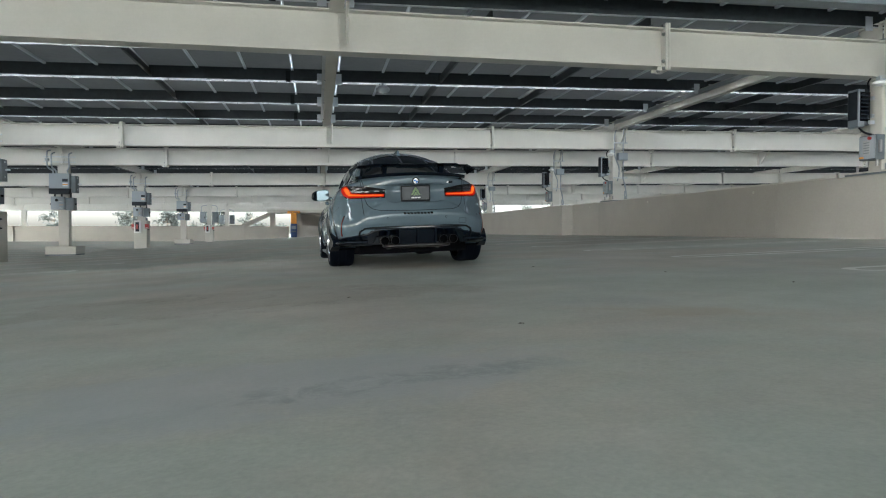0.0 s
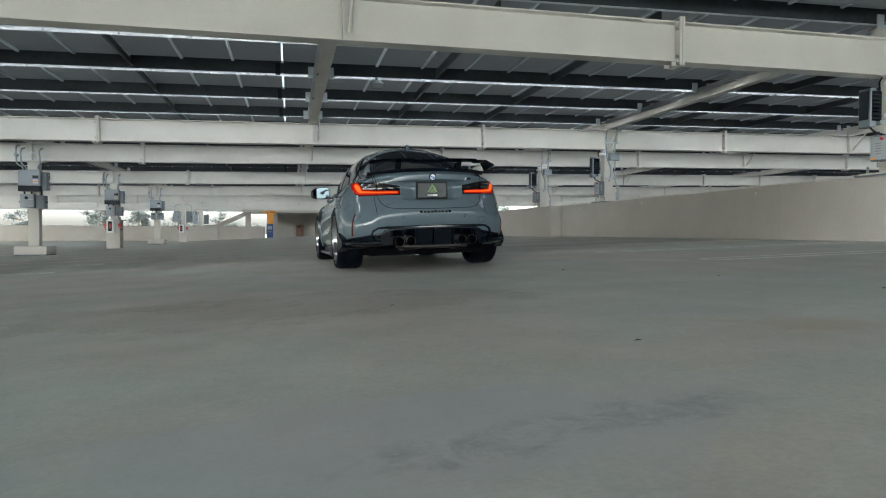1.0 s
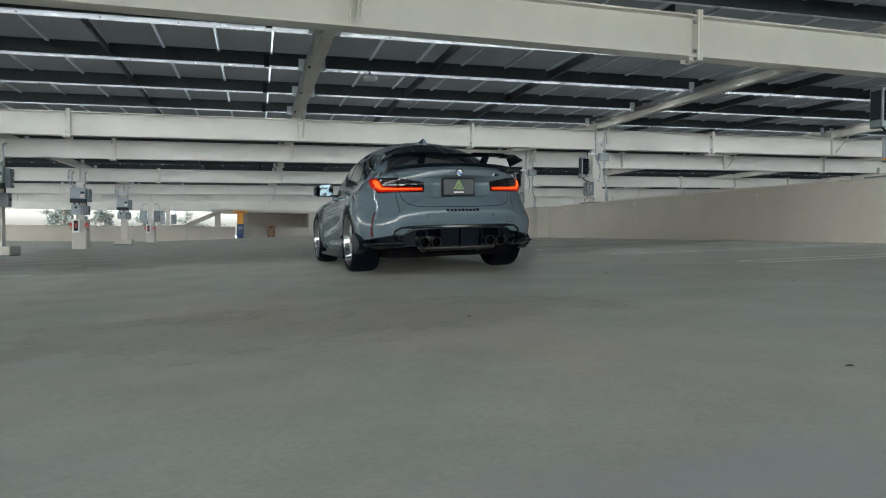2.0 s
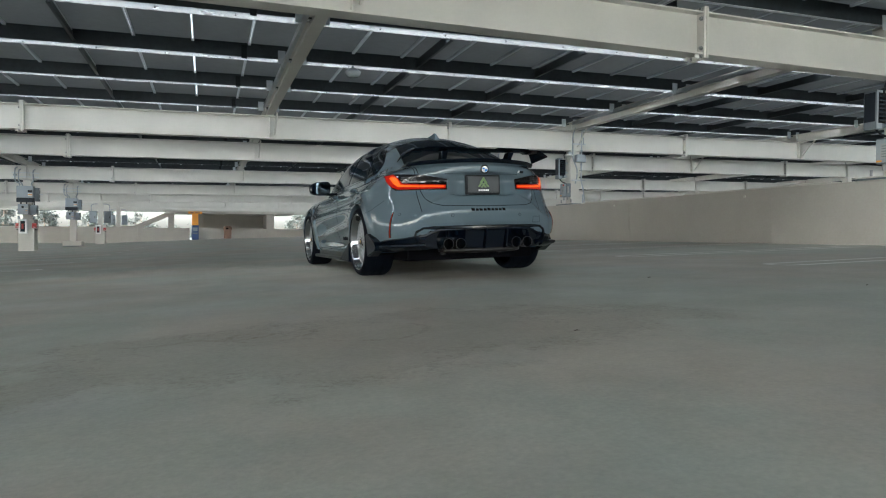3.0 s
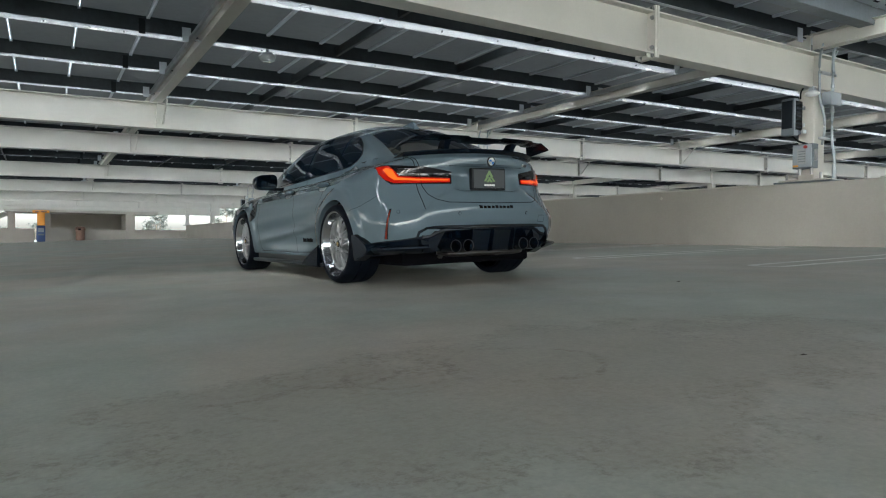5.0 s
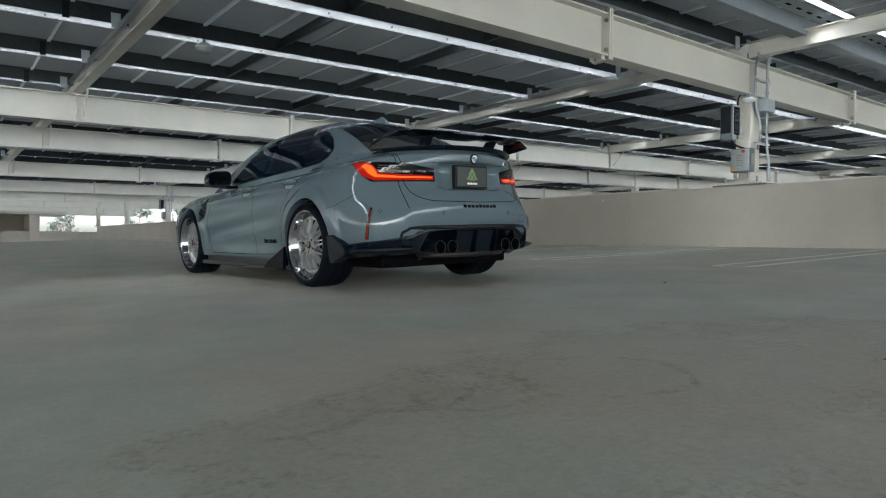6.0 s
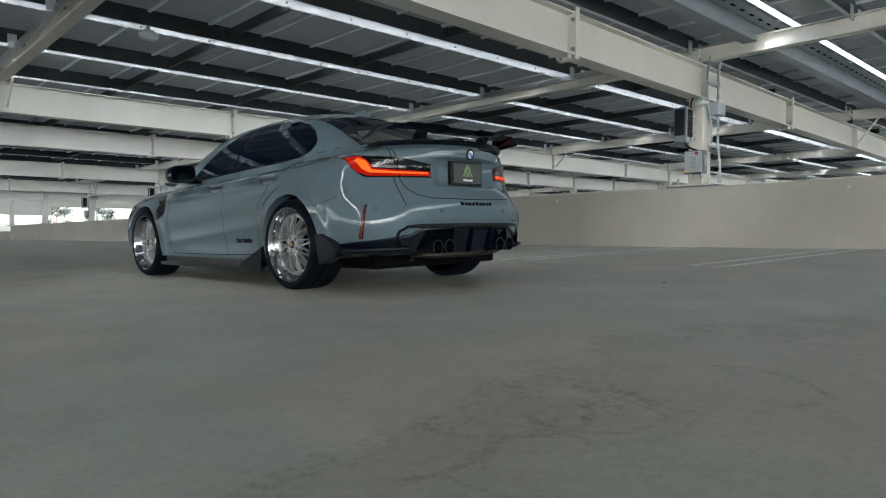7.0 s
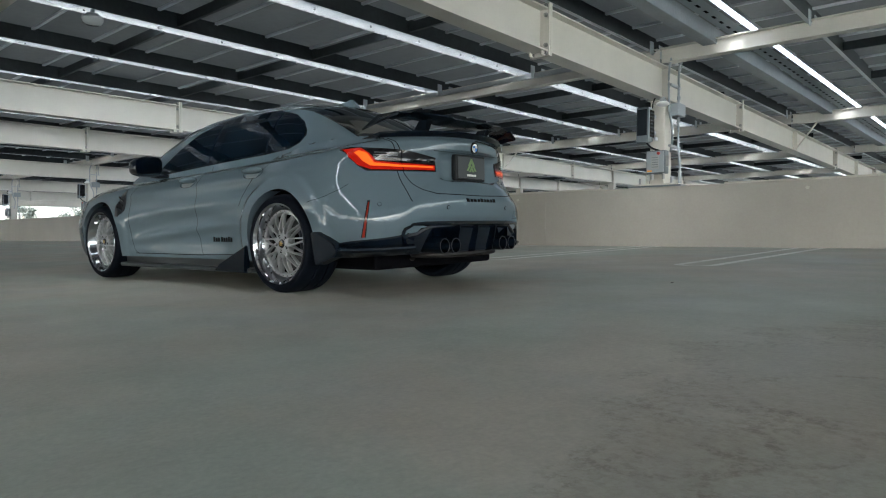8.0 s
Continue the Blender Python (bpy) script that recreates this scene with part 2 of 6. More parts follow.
    colour = mix("MIX", calc("MULTIPLY", patch, 0.36), colour, (0.29, 0.252, 0.2, 1))
    colour = mix("MIX", calc("MULTIPLY", calc("MULTIPLY", patch, arcs), 0.75), colour, (0.18, 0.15, 0.11, 1))
    colour = mix("MIX", calc("MULTIPLY", calc("MULTIPLY", patch, crumb), 0.22), colour, (0.19, 0.165, 0.125, 1))
    colour = mix("MIX", calc("MULTIPLY", calc("MULTIPLY", fringe, crumb), calc("MULTIPLY", fret, 0.5)), colour, (0.14, 0.12, 0.09, 1))
    # a bluish zone, the open sky's tint painted in, and an orange-brown rust bloom
    zone = calc("ADD", away(-0.15, 2.02, 1.25, 0.42, 8.0), remap(noise_tex(1.9, 6, 0.7), 0.3, 0.7, -0.5, 0.5))
    colour = mix("MIX", remap(zone, 0.55, 1.1, 0.6, 0.0, True), colour, (0.352, 0.37, 0.375, 1))
    bloom = calc("ADD", away(1.75, 2.95, 0.5, 0.22, -35.0), remap(noise_tex(3.5, 6, 0.7), 0.3, 0.7, -0.5, 0.5))
    colour = mix("MIX", remap(bloom, 0.3, 1.1, 0.5, 0.0, True), colour, (0.33, 0.26, 0.17, 1))
    # a long dark smear
    smear = calc("ADD", away(SMEAR[0], SMEAR[1], SMEAR[2], 0.13, SMEAR[3]), remap(noise_tex(3.0, 5, 0.7), 0.3, 0.7, -0.6, 0.6))
    colour = mix("MIX", calc("MULTIPLY", remap(smear, 0.4, 1.0, 0.55, 0.0, True), fret), colour, (0.17, 0.18, 0.175, 1))
    # scattered specks and scuffs
    specks = remap(noise_tex(14.0, 6, 0.8), 0.66, 0.74, 0.0, 0.55)
    colour = mix("MIX", calc("MULTIPLY", specks, remap(noise_tex(0.7, 3, 0.5), 0.45, 0.6, 0.0, 1.0)), colour, (0.13, 0.12, 0.1, 1))
    l.new(colour, b.inputs["Base Color"])
    l.new(remap(noise_tex(1.1, 5, 0.6), 0.3, 0.7, 0.36, 0.58), b.inputs["Roughness"])
    b.inputs["Specular IOR Level"].default_value = 0.5
    bump = n.new("ShaderNodeBump")
    bump.inputs["Strength"].default_value, bump.inputs["Distance"].default_value = 0.12, 0.01
    l.new(noise_tex(85.0, 4, 0.6), bump.inputs["Height"])
    l.new(bump.outputs["Normal"], b.inputs["Normal"])
    return m


PATCH = (-0.65, 4.72, 6.0)
SMEAR = (0.3, 1.98, 0.8, 12.0)
FLOOR = deck_surface()


# ---- building helpers ----
def add_box(bm, x0, x1, y0, y1, z0, z1, m=None):
    vs = [bm.verts.new((x, y, z)) for z in (z0, z1) for y in (y0, y1) for x in (x0, x1)]
    if m is not None:
        for v in vs:
            v.co = m @ v.co
    for q in ((0, 2, 3, 1), (4, 5, 7, 6), (0, 1, 5, 4), (2, 6, 7, 3), (0, 4, 6, 2), (1, 3, 7, 5)):
        bm.faces.new([vs[i] for i in q])
    return vs


def boxes(*rows, bevel=0.0):
    bm = bmesh.new()
    for r in rows:
        add_box(bm, *r)
    if bevel:
        bmesh.ops.bevel(bm, geom=bm.edges[:], offset=bevel, segments=2, affect="EDGES", profile=0.5)
    return bm


def cylinder(p, q, r, r2=None, sides=16, bm=None):
    bm = bm or bmesh.new()
    p, q = Vector(p), Vector(q)
    d = q - p
    m = Matrix.Translation((p + q) / 2) @ d.to_track_quat("Z", "Y").to_matrix().to_4x4()
    bmesh.ops.create_cone(bm, cap_ends=True, segments=sides, radius1=r, radius2=r if r2 is None else r2, depth=d.length, matrix=m)
    return bm


def pipe(points, r, sides=8, bm=None):
    """A round tube along a polyline."""
    bm = bm or bmesh.new()
    pts = [Vector(p) for p in points]
    rings = []
    for i, p in enumerate(pts):
        d = (pts[min(i + 1, len(pts) - 1)] - pts[max(i - 1, 0)]).normalized()
        q = d.to_track_quat("Z", "Y")
        rings.append([bm.verts.new(p + q @ Vector((r * math.cos(a), r * math.sin(a), 0))) for a in (2 * math.pi * k / sides for k in range(sides))])
    for a, b in zip(rings, rings[1:]):
        for k in range(sides):
            bm.faces.new((a[k], a[(k + 1) % sides], b[(k + 1) % sides], b[k]))
    bm.faces.new(rings[0][::-1])
    bm.faces.new(rings[-1])
    return bm


def bend(points, steps=6):
    """Rounds a polyline's corners (Catmull-Rom)."""
    p = [Vector(points[0])] + [Vector(a) for a in points] + [Vector(points[-1])]
    out = []
    for i in range(1, len(p) - 2):
        for k in range(steps):
            t = k / steps
            out.append(0.5 * (2 * p[i] + (p[i + 1] - p[i - 1]) * t + (2 * p[i - 1] - 5 * p[i] + 4 * p[i + 1] - p[i + 2]) * t ** 2 + (3 * p[i] - p[i - 1] - 3 * p[i + 1] + p[i + 2]) * t ** 3))
    return out + [Vector(points[-1])]


def mesh_of(name, bm, mat, smooth=None):
    bmesh.ops.recalc_face_normals(bm, faces=bm.faces)
    me = bpy.data.meshes.new(name)
    bm.to_mesh(me)
    bm.free()
    me.materials.append(mat)
    if smooth is not None:
        me.shade_smooth()
        me.set_sharp_from_angle(angle=radians(smooth))
    return me


def part(name, bm, mat, parent, label="", smooth=None):
    """One mesh object under a thing or under a part."""
    ob = new(name, bm if isinstance(bm, bpy.types.Mesh) else mesh_of(name, bm, mat, smooth))
    ob.parent = parent
    if label:
        ob["label"] = label
    return ob


def thing(name, m, label, category, group=""):
    ob = tagged(new(name), label, category, group)
    ob.matrix_world = m
    return ob


def setting(name, bm, mat, label, category, smooth=None):
    return tagged(new(name, mesh_of(name, bm, mat, smooth)), label, category, kind="structure")


def at(x, y, z=0.0, turn=0.0):
    return pose(x, y, z, 0, 0, turn)


# ---- plan ----
SLOPE = 0.035
# south and west roof edges are out of view, placed to shape the daylight
EAST, WEST = 78.0, -40.0
SOUTH, NORTH = -11.0, 80.0
ROWS_Y = [9.85, 20.3, 25.9, 36.5, 47.3, 58.3, 69.3]
COL_E, COL_W, MID = 9.52, -8.88, 0.335
BAY = 9.215
G_BOT, G_TOP = 3.03, 3.64
X_BOT, X_TOP, X_CAP = 3.67, 3.85, 3.95
P_TOP = 4.13
WALL_X, WALL_TOP = 9.25, 1.42
JOG = 23.3


def floor_z(x):
    """The deck falls from the parapet towards the open side."""
    return SLOPE * min(9.6, x) if x > 0 else 0.046 * max(-9.6, x)


ROOF_FALL = 0.0165


def leaning(y, dz, fall):
    """A pose at y whose x axis rises to the east by fall."""
    return Matrix.Translation((0, y, dz)) @ Matrix.Rotation(-math.atan(fall), 4, "Y")


def girder_pose(y):
    return leaning(y, 0.0, 0.003) if y < 10 else leaning(y, -0.07, ROOF_FALL)


def girder_under(x, y):
    """The height of a girder's underside."""
    return G_BOT + 0.003 * x if y < 10 else G_BOT - 0.07 + ROOF_FALL * x


ROOF = leaning(0, -0.1, ROOF_FALL)


# ---- deck, walls, far ground ----
bm = bmesh.new()
xs = [-70, -40, -20, -9.6, -7.2, -4.8, -2.4, 0, 2.4, 4.8, 7.2, 9.6, 20, 50, 84]
ys = [-45, -30, -20, -12] + [-6 + 3 * k for k in range(31)]
grid = [[bm.verts.new((x, y, floor_z(x))) for x in xs] for y in ys]
for a, b in zip(grid, grid[1:]):
    for i in range(len(xs) - 1):
        bm.faces.new((a[i], a[i + 1], b[i + 1], b[i]))
setting("floor", bm, FLOOR, "grey-green sealed concrete parking deck with faint stains", "floor")

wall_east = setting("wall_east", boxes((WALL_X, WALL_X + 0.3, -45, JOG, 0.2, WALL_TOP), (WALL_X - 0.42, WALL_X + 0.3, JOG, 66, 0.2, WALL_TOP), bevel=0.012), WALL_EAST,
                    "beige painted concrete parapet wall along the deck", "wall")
for y0, y1 in ((-8, -0.6), (0.4, 3.6), (4.4, 8.6), (10.9, 14.8), (15.6, 19.2), (21.3, 24.8), (26.7, 34.6), (36.6, 45), (47, 54)):
    x = WALL_X - (0.42 if y0 > JOG else 0)
    part("coping_strip", boxes((WALL_X + 0.03, WALL_X + 0.27, y0, y1, WALL_TOP, WALL_TOP + 0.03), bevel=0.006), PLINTH, wall_east)
for y in (-4.0, 0.9, 6.6, 12.2, 16.9, 21.0):
    part("joint", boxes((WALL_X - 0.003, WALL_X + 0.01, y - 0.006, y + 0.006, 0.34, WALL_TOP - 0.012)), WALL_EAST, wall_east)
    part("scupper_stub", cylinder((WALL_X - 0.015, y + 0.7, WALL_TOP - 0.13), (WALL_X + 0.03, y + 0.7, WALL_TOP - 0.13), 0.028), PLINTH, wall_east)

NORTH_TOP = 0.95
bm = bmesh.new()
for a, b in ((-70, -2.75), (-1.7, -0.14), (0.95, 30)):
    add_box(bm, a, b, 66.0, 66.3, -0.46, NORTH_TOP)
for x in (-52, -34, -27.2, -16.4, -7.3, 8.6, 14.5):
    add_box(bm, x - 0.3, x + 0.3, 65.85, 66.36, -0.46, NORTH_TOP + 0.015)
setting("wall_north", bm, WALL, "low beige concrete parapet at the far edge of the deck", "wall")
bm = boxes((-70.3, -70, -45, 84, -0.46, NORTH_TOP), (83.7, 84, -45, 84, -0.46, NORTH_TOP), (-70, 84, -45.3, -45, -0.46, NORTH_TOP))
setting("wall_outer", bm, WALL, "low beige concrete parapet round the deck", "wall")

bm = bmesh.new()
bmesh.ops.create_grid(bm, x_segments=8, y_segments=8, size=2500, matrix=Matrix.Translation((0, 0, -9)))
setting("ground", bm, EARTH, "dry grey-green far ground beyond the deck", "ground")
setting("deck_edge", boxes((-70.3, 84, -45.3, 84, -9, -0.5)), WALL, "painted concrete body of the parking structure", "building")

# ---- parking bay lines: hairpins ----
bay_lines = []


def hairpin(y, x0, x1, gap=0.36, wide=0.1):
    """Two strands joined by a rounded end at x0."""
    bm = bmesh.new()
    s = 1 if x1 > x0 else -1
    r = gap / 2
    path = [(x1, y + r)]
    n = 24
    path += [(x1 + (x0 + s * r - x1) * k / n, y + r) for k in range(1, n + 1)]
    path += [(x0 + s * r - s * r * math.sin(a), y + r * math.cos(a)) for a in (math.pi * k / 10 for k in range(1, 10))]
    path += [(x0 + s * r + (x1 - x0 - s * r) * k / n, y - r) for k in range(n + 1)]
    prev = None
    for i, (px, py) in enumerate(path):
        ax, ay = path[max(i - 1, 0)]
        bx, by = path[min(i + 1, len(path) - 1)]
        d = Vector((bx - ax, by - ay)).normalized() * wide / 2
        cur = [bm.verts.new((px - d.y * k, py + d.x * k, floor_z(px) + 0.004)) for k in (-1, 1)]
        if prev:
            bm.faces.new((prev[0], prev[1], cur[1], cur[0]))
        prev = cur
    return setting("bay_line", bm, LINE, "worn white hairpin parking bay line on the deck", "road marking")


for k in range(-2, 21):
    if not (9.2 < 7.22 + 2.66 * k < 9.6):
        hairpin(7.22 + 2.66 * k, 4.17, 9.15)
for k in range(-2, 20):
    hairpin(8.75 + 2.66 * k, -3.8, -8.4)
    hairpin(8.75 + 2.66 * k, -14.0, -9.4)

# ---- steel frame ----
SPLICES = [-30.0, -23.6, -12.3, -5.37, 5.43, 13.8, 24.1, 32.0, 42.0, 51.0, 61.0]


def bolt_head(bm, p, d, r=0.026):
    p, d = Vector(p), Vector(d)
    cylinder(p, p + d * 0.012, r * 1.25, sides=10, bm=bm)
    cylinder(p + d * 0.012, p + d * 0.034, r, sides=6, bm=bm)


def girder(y):
    g = thing("steel_girder", girder_pose(y), "beige painted steel I-beam girder spanning the columns", "girder", "girders of the canopy")
    w = 0.14
    part("web", boxes((WEST, EAST, -0.012, 0.012, G_BOT + 0.02, G_TOP - 0.02)), BEIGE, g)
    part("top_flange", boxes((WEST, EAST, -w, w, G_TOP - 0.022, G_TOP)), BEIGE, g)
    part("bottom_flange", boxes((WEST, EAST, -w, w, G_BOT, G_BOT + 0.022)), BEIGE, g)
    for x in SPLICES:
        p = part("splice_plate", boxes((x - 0.042, x - 0.004, -0.16, 0.16, G_BOT - 0.055, G_TOP + 0.07), (x + 0.004, x + 0.042, -0.16, 0.16, G_BOT - 0.055, G_TOP + 0.07), bevel=0.004), BEIGE, g)
        for s in (-1, 1):
            part("lug", boxes((x - 0.15, x - 0.042, s * 0.1 - 0.008, s * 0.1 + 0.008, G_BOT - 0.055, G_BOT)), BEIGE, p)
            for z in (G_BOT - 0.02, G_BOT + 0.09, G_TOP - 0.1, G_TOP + 0.03):
                b = bmesh.new()
                bolt_head(b, (x - 0.042, s * 0.11, z), (-1, 0, 0))
                part("bolt", b, STEEL, p)
    for k in range(-4, 9):
        x = MID + BAY * k
        for s in (-1, 1):
            part("stiffener", boxes((x - 0.01, x + 0.01, s * 0.012, s * 0.13, G_BOT + 0.022, G_TOP - 0.022)), BEIGE, g)
    return g


girders = [girder(y) for y in ROWS_Y]


def cross_beam(x):
    c = thing("cross_beam", ROOF @ at(x, 0), "beige painted steel cross beam carrying the roof purlins", "beam", "cross beams of the canopy")
    ends = [SOUTH] + ROWS_Y + [NORTH - 0.4]
    for a, b in zip(ends, ends[1:]):
        p = part("span", boxes((-0.006, 0.006, a + 0.02, b - 0.02, X_BOT + 0.014, X_CAP - 0.014)), BEIGE, c)
        part("bottom_flange", boxes((-0.1, 0.1, a + 0.14, b - 0.14, X_BOT, X_BOT + 0.014)), BEIGE, p)
        part("top_flange", boxes((-0.1, 0.1, a + 0.02, b - 0.02, X_CAP - 0.014, X_CAP)), BEIGE, p)
    return c


for k in (-1, 0, 1):
    rail = tagged(new("perforated_rail", mesh_of("perforated_rail", boxes((MID + BAY * k - 0.17, MID + BAY * k - 0.11, 10.2, 20.0, X_TOP - 0.03, X_TOP - 0.024), (MID + BAY * k - 0.17, MID + BAY * k - 0.164, 10.2, 20.0, X_TOP - 0.03, X_TOP + 0.06),
                  (MID + BAY * k - 0.11, MID + BAY * k, 10.4, 10.44, X_TOP - 0.03, X_TOP - 0.02), (MID + BAY * k - 0.11, MID + BAY * k, 15.0, 15.04, X_TOP - 0.03, X_TOP - 0.02), (MID + BAY * k - 0.11, MID + BAY * k, 19.6, 19.64, X_TOP - 0.03, X_TOP - 0.02)), ZINC)),
                  "galvanised cable rail beside a cross beam", "cable rail", "cable rails")
    rail.matrix_world = ROOF
beams = [cross_beam(MID + BAY * k) for k in range(-4, 9)]
for k in (-1, 0, 1, 2):
    x = MID + BAY * k
    for y in ROWS_Y:
        for s in ((-1, 1) if k % 2 else (-1,)):
            if k == 1 and y < 10:
                continue
            br = tagged(new("knee_brace", mesh_of("knee_brace", pipe([(x + 0.08, y + s * 0.1, girder_under(x, y) + 0.12), (x + 0.08, y + s * 0.62, X_BOT - 0.09 + ROOF_FALL * x)], 0.025, 6), BEIGE)),
                        "short beige angle brace between girder and cross beam", "brace", "knee braces")

# purlins: channels along the girders
def lip_face(x0, x1):
    """A purlin's bottom flange with a short upturned lip."""
    bm = bmesh.new()
    sect = [(-0.006, 0.0), (0.06, 0.0), (0.06, 0.03), (0.056, 0.03), (0.056, 0.006), (-0.006, 0.006)]
    a = [bm.verts.new((x0, y, X_TOP + 0.052 + z)) for y, z in sect]
    b = [bm.verts.new((x1, y, X_TOP + 0.052 + z)) for y, z in sect]
    for k in range(6):
        bm.faces.new((a[k], a[(k + 1) % 6], b[(k + 1) % 6], b[k]))
    bm.faces.new(a[::-1])
    bm.faces.new(b)
    bmesh.ops.recalc_face_normals(bm, faces=bm.faces)
    return bm


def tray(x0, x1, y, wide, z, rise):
    """A folded stand-in for a purlin's flange that climbs away from it, with a turned-up far edge; width and rise fit
    the camera's view.
    """
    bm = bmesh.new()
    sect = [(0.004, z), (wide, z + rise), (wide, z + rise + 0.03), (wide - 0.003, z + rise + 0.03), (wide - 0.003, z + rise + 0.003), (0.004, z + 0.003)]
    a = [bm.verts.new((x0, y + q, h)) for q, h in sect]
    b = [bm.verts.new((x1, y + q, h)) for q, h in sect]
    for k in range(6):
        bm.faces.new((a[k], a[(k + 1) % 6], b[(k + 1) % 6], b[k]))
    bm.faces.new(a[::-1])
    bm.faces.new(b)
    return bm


PURLIN_Y = [9.95 + 2.632 * k for k in range(-8, 27)]
for y in PURLIN_Y:
    u = thing("roof_purlin", ROOF @ at(0, y), "galvanised steel channel purlin under the solar roof", "purlin", "roof purlins")
    part("web", boxes((WEST, EAST, -0.003, 0.003, X_TOP + 0.056, P_TOP + 0.05)), SHADED_ZINC, u, "galvanised web with its shade put into the colour")
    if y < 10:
        part("bottom_flange", lip_face(WEST, EAST), LIT_ZINC, u, "galvanised bottom flange")
        part("top_flange", boxes((WEST, EAST, 0.003, 0.1, P_TOP - 0.006, P_TOP)), SHADED_ZINC, u)
    else:
        ends = [WEST] + [MID + BAY * k - 0.95 for k in range(-4, 9)] + [EAST]
        for x0, x1 in zip(ends, ends[1:]):
            if x1 - x0 > 0.05:
                part("flange_tray", tray(x0 + 0.003, x1 - 0.003, 0.0, 0.52, X_TOP + 0.05, 0.068), DAYLIT_TRAY, u, "translucent strip lit from above, standing in for a bright purlin flange")
        part("bolt_row", boxes(*[(x_ - 0.012, x_ + 0.012, 0.2, 0.224, X_TOP + 0.06, X_TOP + 0.073) for x_ in [MID + 1.15 * q for q in range(-24, 25)]]), BLACK, u)
    for k in range(-1, 3):
        x = MID + BAY * k
        for s in (-1, 1):
            part("clip", boxes((x + s * 0.2 - 0.07, x + s * 0.2 + 0.07, -0.02, -0.004, X_TOP - 0.02, X_TOP + 0.22)), ZINC_PALE, u, "pale galvanised clip plate")
    part("lap_sleeve", boxes((MID - 0.95, MID - 0.85, -0.009, -0.003, X_TOP + 0.02, P_TOP - 0.01)), BLACK, u)

# bridging channels between the purlins
for a, b in zip(PURLIN_Y, PURLIN_Y[1:]):
    if a < 8.33 < b:
        continue
    for x in (-16.4, -9.9, -3.45, 2.85, 5.6, 11.9, 14.9, 21.2, 24.2, 30.5, 33.5, 40.0):
        ch = tagged(new("bridging_channel", mesh_of("bridging_channel", boxes((x - 0.004, x + 0.004, a + 0.53, b - 0.004, X_TOP + 0.09, P_TOP - 0.03), (x, x + 0.05, a + 0.53, b - 0.004, X_TOP + 0.09, X_TOP + 0.096)), SHADED_ZINC)),
               "galvanised bridging channel between two purlins, its shade put into the colour", "bracing", "bridging channels")
        ch.matrix_world = ROOF

# solar panels: one ceiling mesh with real joints
# 8.33 is the visible opening; -7 and 3 are unseen, added to let light in
GAPS = {-7.0: 0.05, 3.0: 0.02, 8.33: 0.06}
bm_sheet, bm_rail = bmesh.new(), bmesh.new()
for a, b in zip(PURLIN_Y, PURLIN_Y[1:]):
    # past y = 10 a slot is left open to light each translucent tray
    y0, y1 = a + (0.36 if a > 10 else 0.002), b - 0.002
    open_strip = [g for g in GAPS if a < g < b]
    spans = [(y0, open_strip[0] - GAPS[open_strip[0]]), (open_strip[0] + GAPS[open_strip[0]], y1)] if open_strip else [(y0, y1)]
    n = int((EAST - WEST) / 1.005)
    for i in range(n):
        x0 = WEST + 0.335 + i * 1.005
        for ya, yb in spans:
            add_box(bm_sheet, x0 + 0.0048, x0 + 1.0002, ya, yb, P_TOP + 0.035, P_TOP + 0.042)
            for xa, xb in ((x0 + 0.0048, x0 + 0.026), (x0 + 0.979, x0 + 1.0002)):
                add_box(bm_rail, xa, xb, ya, yb, P_TOP - 0.004, P_TOP + 0.034)
setting("ceiling", bm_sheet, BACKSHEET, "grey undersides of solar panels forming the roof", "solar roof").matrix_world = ROOF
for g, half in GAPS.items():
    for ya, yb in ((g - half - 0.018, g - half + 0.004), (g + half - 0.004, g + half + 0.018)):
        add_box(bm_rail, WEST, EAST, ya, yb, P_TOP - 0.02, P_TOP + 0.05)
setting("ceiling_rails", bm_rail, LIT_ZINC, "bright aluminium edges of the solar panels", "panel frame").matrix_world = ROOF
# pale purlin and slotted deck strip beside the open strip
edge = thing("edge_purlin", ROOF @ at(0, 8.82), "pale galvanised purlin beside the open roof strip", "purlin")
part("web", boxes((WEST, EAST, -0.003, 0.003, X_TOP + 0.02, P_TOP)), EDGE_ZINC, edge)
part("bottom_flange", boxes((WEST, EAST, 0.003, 0.24, X_TOP + 0.014, X_TOP + 0.022)), EDGE_ZINC, edge)
for k in range(-1, 3):
    part("clip", boxes((MID + BAY * k - 0.05, MID + BAY * k + 0.05, 0.004, 0.02, X_TOP, X_TOP + 0.2)), EDGE_ZINC, edge)
strip = thing("slotted_strip", ROOF @ at(0, 8.47), "pale slotted metal strip along the open roof strip", "metal strip")
part("plate", boxes((WEST, EAST, 0.0, 0.3, P_TOP - 0.016, P_TOP - 0.012)), BOX_GREY, strip)
slot = mesh_of("slot", boxes((-0.075, 0.075, -0.024, 0.024, -0.003, 0.0), bevel=0.0), GAP)
for i in range(90):
    part("slot", slot, GAP, strip).location = (2.0 + 0.36 * i, 0.16, P_TOP - 0.016)


